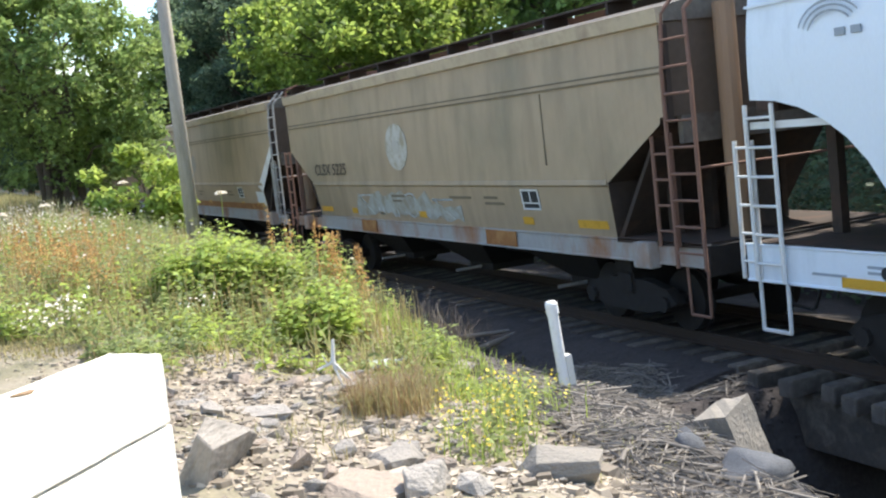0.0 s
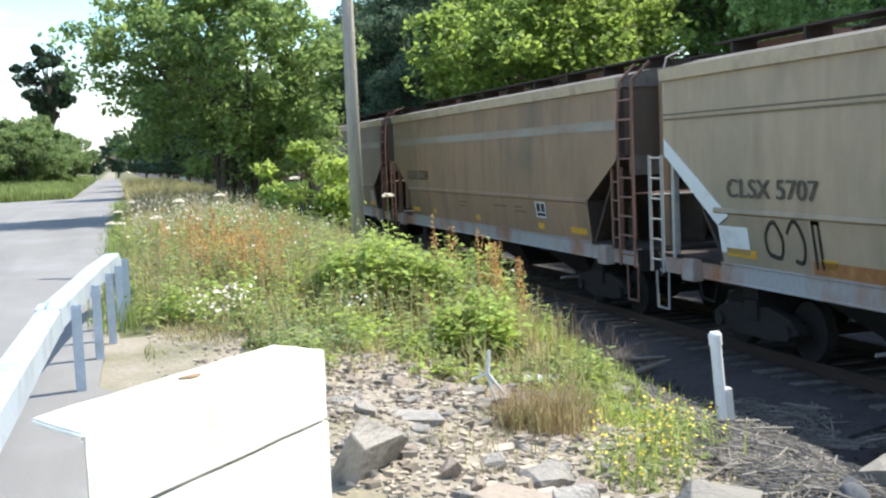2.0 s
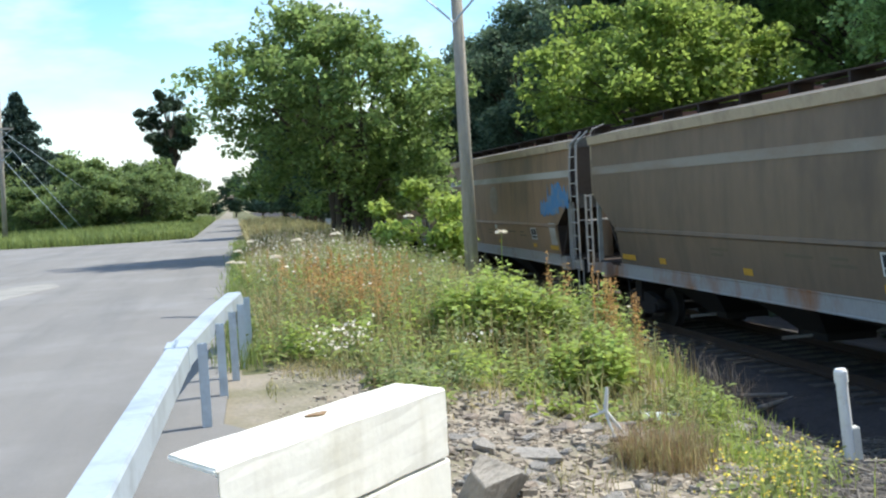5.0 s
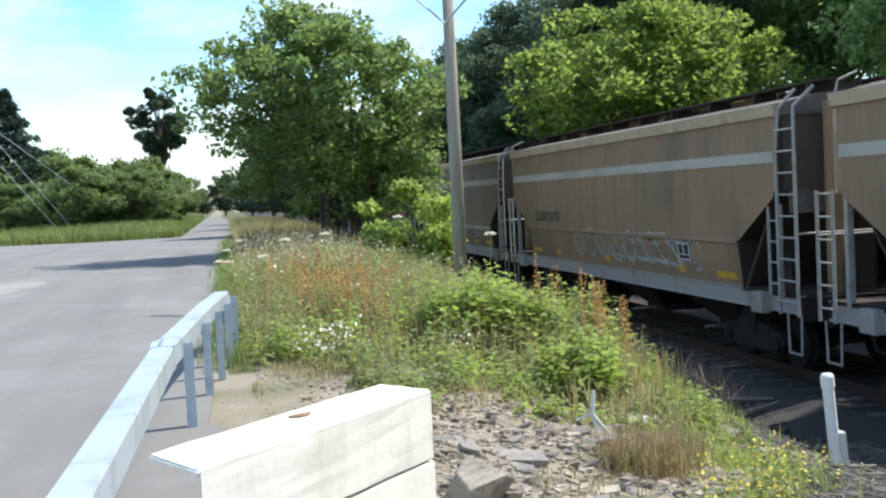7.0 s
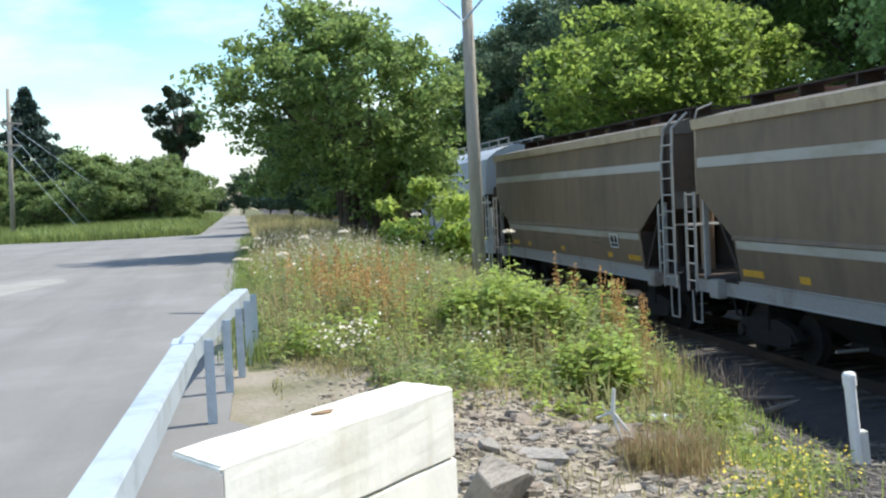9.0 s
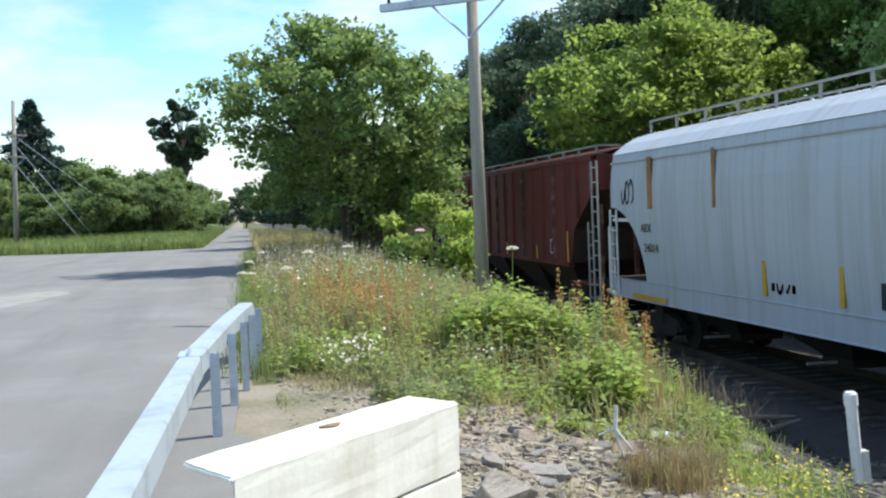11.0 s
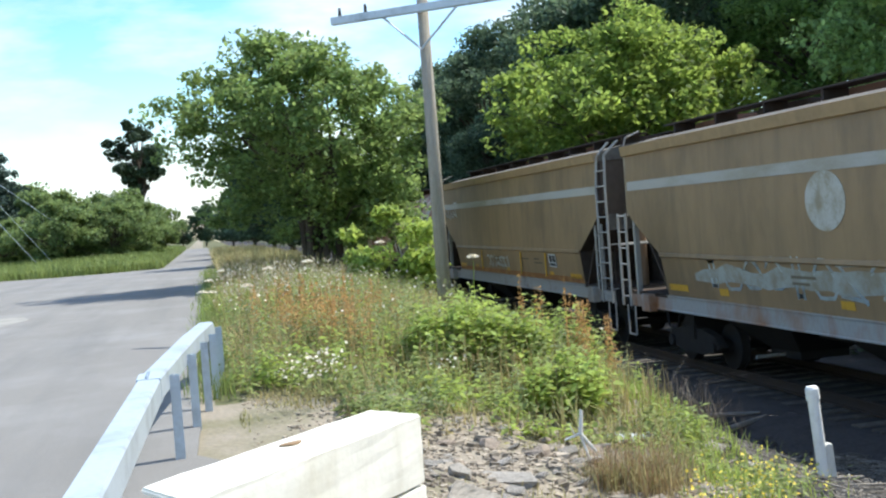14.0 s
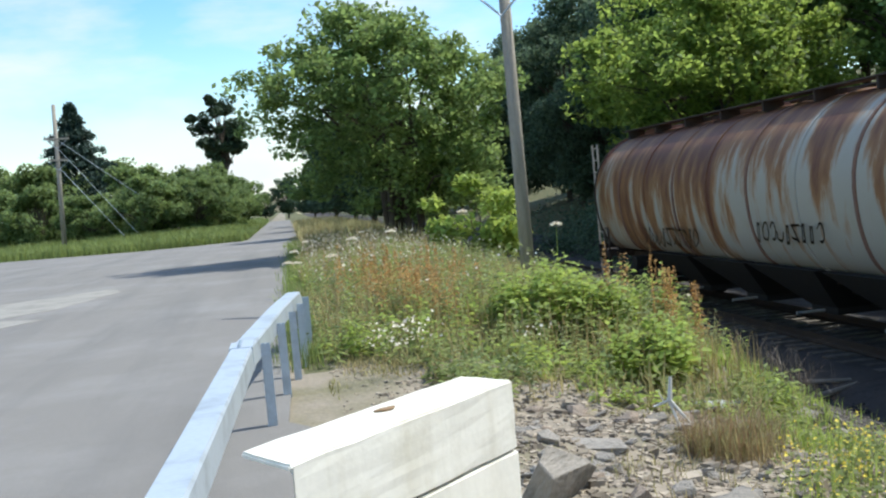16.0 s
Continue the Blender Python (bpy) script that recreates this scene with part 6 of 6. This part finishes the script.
def rock_mesh(name, mat, seed, flat=1.0, cuts=2, rough=0.35, blocky=0):
    """A stone about one metre across: broken with sharp faces, or rounded by water."""
    rng = random.Random(seed)
    bm = bmesh.new()
    if blocky == 2:
        bmesh.ops.create_cube(bm, size=1.0)
        for v in bm.verts:
            v.co += Vector([rng.uniform(-0.05, 0.05) for _ in range(3)])
            if v.co.z > 0:
                v.co.y *= 0.8
        bmesh.ops.subdivide_edges(bm, edges=bm.edges[:], cuts=3, use_grid_fill=True)
        for v in bm.verts:
            v.co += noise.noise_vector(v.co * 4.0 + Vector((seed, 0, 0))) * 0.05
    elif blocky:
        for k in range(15):
            v = Vector([rng.uniform(-1, 1) for _ in range(3)])
            v = v / max(abs(c) for c in v)
            bm.verts.new([0.5 * math.copysign(abs(c) ** 0.6, c) * rng.uniform(0.7, 1.05) for c in v])
        r = bmesh.ops.convex_hull(bm, input=bm.verts[:])
        bmesh.ops.delete(bm, geom=[v for v in bm.verts if not v.link_faces], context="VERTS")
        bmesh.ops.dissolve_limit(bm, angle_limit=0.25, verts=bm.verts[:], edges=bm.edges[:])
        bmesh.ops.bevel(bm, geom=bm.edges[:], offset=0.012, segments=1, affect="EDGES")
    else:
        bmesh.ops.create_icosphere(bm, subdivisions=cuts, radius=0.55)
        for v in bm.verts:
            v.co += noise.noise_vector(v.co * 1.6 + Vector((seed * 3.1, seed, 0))) * rough * 0.6 + noise.noise_vector(v.co * 5.0) * 0.03
    for v in bm.verts:
        v.co.z *= flat
    me = bpy.data.meshes.new(name)
    bm.to_mesh(me)
    bm.free()
    me.materials.append(mat)
    return me


def build_stones():
    rng = random.Random(17)
    big = [
        # x, y, size, yaw, tilt, material, blocky, label
        (5.38, 6.85, (0.42, 0.34, 0.54), 28, -12, M_CONC, 2, "leaning block of weathered concrete"),
        (2.95, 5.2, (0.50, 0.26, 0.26), -25, 10, M_CONC, 1, "broken slab of pale grey concrete"),
        (1.85, 5.2, (0.58, 0.42, 0.16), 30, 12, M_SLABRED, 1, "broken warm brown stone slab"),
        (2.22, 5.75, (0.36, 0.24, 0.18), 35, 20, M_STONE, 1, "pale grey angular broken stone"),
        (2.12, 5.0, (0.28, 0.24, 0.24), -10, 10, M_STONE, 1, "grey angular broken stone"),
        (1.16, 5.66, (0.66, 0.22, 0.58), 62, 32, M_STONE, 1, "long tilted grey stone slab"),
        (1.62, 5.65, (0.17, 0.13, 0.20), 10, 25, M_SLABRED, 1, "small brown broken stone"),
        (4.45, 5.5, (0.54, 0.42, 0.26), 10, 0, M_BOULDER, 0, "rounded blue-grey water-worn boulder"),
        (4.32, 5.95, (0.24, 0.20, 0.24), 60, 0, M_BOULDER, 0, "rounded blue-grey water-worn boulder"),
        (5.3, 6.1, (0.40, 0.35, 0.32), 40, 0, M_BOULDER, 0, "rounded dark water-worn boulder"),
        (5.9, 6.9, (0.5, 0.4, 0.4), 0, 0, M_BOULDER, 0, "rounded dark water-worn boulder"),
        (4.6, 6.2, (0.34, 0.26, 0.26), 20, 12, M_BOULDER, 1, "dark grey broken stone"),
        (1.9, 7.35, (0.40, 0.20, 0.12), -20, 8, M_STONE, 1, "flat grey broken stone"),
        (1.55, 6.5, (0.20, 0.16, 0.10), 70, 8, M_SLABRED, 1, "flat brown broken stone"),
        (2.6, 8.3, (0.24, 0.16, 0.10), 15, 5, M_STONE, 1, "grey angular broken stone"),
        (3.7, 9.0, (0.28, 0.22, 0.10), 35, 5, M_STONE, 1, "grey stone at the foot of the bank"),
    ]
    for k, (x, y, size, yaw, tilt, mat, blocky, label) in enumerate(big):
        ob = new("rock", rock_mesh("rock", mat, k + 1, 1.0, 3, 0.35, blocky))
        ob.matrix_basis = pose(x, y, float(ground_z(x, y)) + size[2] * 0.04, tilt, tilt * 0.4, yaw) @ Matrix.Diagonal((*size, 1))
        if not blocky:
            ob.data.polygons.foreach_set("use_smooth", [True] * len(ob.data.polygons))
        tagged(ob, label, "rock", group="broken rocks on the slope")
    kinds = [rock_mesh("stone", M_STONE if k % 3 else M_SLABRED, 20 + k, 0.6, 1, 0.5, k % 2) for k in range(6)]
    for k in range(290):
        x, y = rng.uniform(0.95, 4.6), rng.uniform(4.8, 9.2)
        if x > 3.2 + 0.4 * (y - 5) or (x < 1.1 and y < 5.6):
            continue
        s = 0.05 + 0.16 * rng.random() ** 2
        ob = new("stone", kinds[k % 6])
        ob.matrix_basis = pose(x, y, float(ground_z(x, y)) + s * 0.12, rng.uniform(-20, 20), rng.uniform(-20, 20), rng.uniform(0, 360)) @ Matrix.Diagonal((s, s * rng.uniform(0.6, 1), s * rng.uniform(0.5, 0.9), 1))
        tagged(ob, "loose angular stone on the slope", "stone", group="loose stones")

    def pebbles(n, keep, x0, x1, y0, y1, size, mat, name, label, seed):
        g = np.random.default_rng(seed)
        c = scatter(g, n, x0, x1, y0, y1, keep)
        m = len(c)
        cube = np.array([(-1, -1, -1), (1, -1, -1), (1, 1, -1), (-1, 1, -1), (-1, -1, 1), (1, -1, 1), (1, 1, 1), (-1, 1, 1)], float) * 0.5
        v = cube[None] * (1 + g.normal(0, 0.25, (m, 8, 3)))
        v[:, 4:] *= 0.75
        s = size * g.lognormal(0, 0.45, m)
        a = g.uniform(0, 6.28, m)
        v *= s[:, None, None] * g.uniform(0.6, 1.2, (m, 1, 3)) * np.array([1, 1, 0.7])
        ca, sa = np.cos(a)[:, None], np.sin(a)[:, None]
        vx = v[..., 0] * ca - v[..., 1] * sa
        vy = v[..., 0] * sa + v[..., 1] * ca
        v = np.stack([vx, vy, v[..., 2]], -1) + c[:, None, :]
        f = np.array([(4, 5, 6, 7), (0, 1, 5, 4), (1, 2, 6, 5), (2, 3, 7, 6), (3, 0, 4, 7)])
        faces = (np.arange(m)[:, None, None] * 8 + f[None]).reshape(-1, 4)
        me = bpy.data.meshes.new(name)
        me.from_pydata(v.reshape(-1, 3).tolist(), [], faces.tolist())
        me.materials.append(mat)
        return tagged(new(name, me), label, "gravel", kind="stuff")

    pebbles(15000, lambda x, y: smooth(0.8, 1.4, x) * (1 - smooth(3.2, 4.4, x - 0.25 * (y - 6))) * (1 - 0.7 * smooth(8, 9.5, y)), 0.8, 6, 4.2, 10, 0.036, M_PEBBLE, "rubble_gravel", "small stones and rubble covering the slope", 5)
    pebbles(5200, None, 5.2, 9.0, 9.0, 24, 0.04, M_BALLAST, "track_gravel", "dark gravel beside the track", 6)
    pebbles(2600, lambda x, y: np.clip(patches(x, y, 1.9, 2), 0, 1), 0.25, 1.6, 7.6, 11.2, 0.02, M_PEBBLE, "roadside_gravel", "pale gravel at the road's edge", 7)


build_stones()


def build_sticks():
    rng = random.Random(29)

    def place(x, y, length, r, yaw, tilt, lift):
        z = float(ground_z(x, y)) + lift
        d = Vector((math.cos(yaw) * math.cos(tilt), math.sin(yaw) * math.cos(tilt), math.sin(tilt)))
        slope = (float(ground_z(x + 0.2 * d.x, y + 0.2 * d.y)) - float(ground_z(x - 0.2 * d.x, y - 0.2 * d.y))) / 0.4
        d.z += max(-0.45, min(0.45, slope))
        return Vector((x, y, z)) - d * length / 2, Vector((x, y, z)) + d * length / 2

    def area():
        while True:
            x, y = rng.uniform(3.4, 8.6), rng.uniform(4.7, 13.0)
            if rng.random() < 0.4:
                x, y = rng.gauss(4.7, 0.5), rng.gauss(7.7, 0.8)
            if x > 3.4 + 0.25 * (y - 5.0) and not (x > 5.7 and y < 10.6) and not (x > 5.0 and y < 7.3) and not (x > 4.5 and y < 6.0):
                return x, y

    for k in range(120):
        x, y = area()
        a, b = place(x, y, rng.uniform(0.35, 1.1), 0, rng.uniform(0, 3.14), rng.uniform(-0.08, 0.12), 0.04)
        r = rng.uniform(0.007, 0.018)
        mid = a.lerp(b, 0.55) + Vector((rng.uniform(-0.04, 0.04), rng.uniform(-0.04, 0.04), 0.02))
        bm = bmesh.new()
        tube(bm, a - mid, Vector(), r, r * 0.85, 6)
        tube(bm, Vector(), b - mid, r * 0.85, r * 0.5, 6)
        ob = link("driftwood_stick", bm, M_STICK)
        ob.location = mid
        tagged(ob, "bleached grey driftwood stick on the ground", "stick", group="driftwood sticks")
    verts, faces = [], []
    for k in range(11000):
        x, y = area()
        a, b = place(x, y, rng.uniform(0.15, 0.6), 0, rng.gauss(0.6, 1.2), rng.uniform(-0.12, 0.2), rng.uniform(0.0, 0.06))
        r = rng.uniform(0.003, 0.008)
        d = (b - a).normalized()
        u = d.cross(Vector((0, 0, 1))).normalized() * r
        w = Vector((0, 0, r * 1.2))
        i = len(verts)
        verts += [a - u, a + u, a + w, b - u, b + u, b + w]
        faces += [(i, i + 3, i + 5, i + 2), (i + 1, i + 2, i + 5, i + 4), (i, i + 1, i + 4, i + 3)]
    me = bpy.data.meshes.new("driftwood")
    me.from_pydata([tuple(v) for v in verts], [], faces)
    me.materials.append(M_STICK)
    tagged(new("driftwood", me), "litter of bleached twigs and broken reeds", "driftwood", kind="stuff")
    # two fallen branches near the track, planks in the gap
    for x, y, l, yaw, r in ((8.0, 15.8, 1.5, 0.5, 0.05), (7.7, 16.2, 1.1, -0.2, 0.045), (7.2, 12.4, 0.9, 0.9, 0.04)):
        a, b = place(x, y, l, r, yaw, 0.03, 0.06)
        bm = bmesh.new()
        mid = a.lerp(b, 0.5)
        tube(bm, a - mid, b - mid, r, r * 0.6, 8)
        ob = link("fallen_branch", bm, M_STICK)
        ob.location = mid
        tagged(ob, "bare grey fallen branch beside the track", "branch", group="fallen branches")
    # bleached forked twig standing in the stones
    x, y = 2.58, 7.8
    bm = bmesh.new()
    for a, b, r in (((0, 0, 0.15), (0.03, 0.02, 0.37), 0.024), ((0, 0, 0.16), (-0.15, 0.02, 0.11), 0.016), ((0, 0, 0.16), (0.15, -0.06, -0.05), 0.018), ((0, 0, 0.14), (0.05, -0.08, -0.08), 0.016), ((-0.05, 0, 0.14), (-0.09, 0.02, 0.24), 0.008)):
        tube(bm, a, b, r, r * 0.6, 6)
    bmesh.ops.transform(bm, matrix=Matrix.Scale(0.8, 4), verts=bm.verts)
    ob = link("forked_twig", bm, M_WHITE_WOOD)
    ob.location = (x, y, float(ground_z(x, y)) + 0.13)
    tagged(ob, "bleached white forked twig among the stones", "twig")


M_WHITE_WOOD = material("bleached_wood", (0.62, 0.60, 0.55), 0.85, grain=0.15, grain_scale=30)
M_PVC = material("white_pvc", (0.78, 0.77, 0.74), 0.5, grain=0.06, patch=0.25, patch_scale=6, patch_color=(0.6, 0.57, 0.5))
build_sticks()


def marker_post():
    x, y = 4.85, 8.4
    z = float(ground_z(x, y))
    p = tagged(empty("marker_post", pose(x, y, z, 0, -4.5, 0)), "white plastic pipe marker post with a cap", "marker post")
    bm = bmesh.new()
    tube(bm, (0, 0, 0.1), (0, 0, 0.76), 0.047, 0.047, 18)
    part("pipe", bm, M_PVC, p, smooth=False)
    bm = bmesh.new()
    tube(bm, (0, 0, 0.74), (0, 0, 0.83), 0.056, 0.055, 18)
    tube(bm, (0, 0, 0.83), (0, 0, 0.85), 0.055, 0.04, 18)
    part("cap", bm, M_PVC, p)
    bm = bmesh.new()
    box(bm, 0.02, -0.045, -0.3, 0.095, 0.035, 0.36, 0.008)
    part("stake", bm, M_WHITE_WOOD, p, "weathered pale wooden stake")


marker_post()


def plastic_scrap():
    x, y = 3.55, 9.35
    bm = bmesh.new()
    bmesh.ops.create_grid(bm, x_segments=14, y_segments=10, size=0.5)
    for v in bm.verts:
        n = noise.noise_vector(v.co * 6.0) * 0.10 + noise.noise_vector(v.co * 15.0) * 0.04
        v.co = Vector((v.co.x * 0.34, v.co.y * 0.24, 0)) + n * 0.6 + Vector((0, 0, 0.06))
    bmesh.ops.solidify(bm, geom=bm.faces[:], thickness=0.004)
    ob = link("plastic_sheet", bm, material("dull_plastic", (0.50, 0.54, 0.55), 0.35, grain=0.1))
    ob.location = (x, y, float(ground_z(x, y)) + 0.02)
    tagged(ob, "crumpled scrap of pale plastic sheet in grass", "litter")


plastic_scrap()


def motions():
    stops = (0.0, 2.0, 4.0, 6.0, 8.0, 10.0, 12.0, 14.0, 16.0)
    for wagon, mid in WAGONS:
        walk(wagon, [(t, pose(TRACK_X, mid - car_shift(t), RAIL_Z)) for t in stops])


motions()
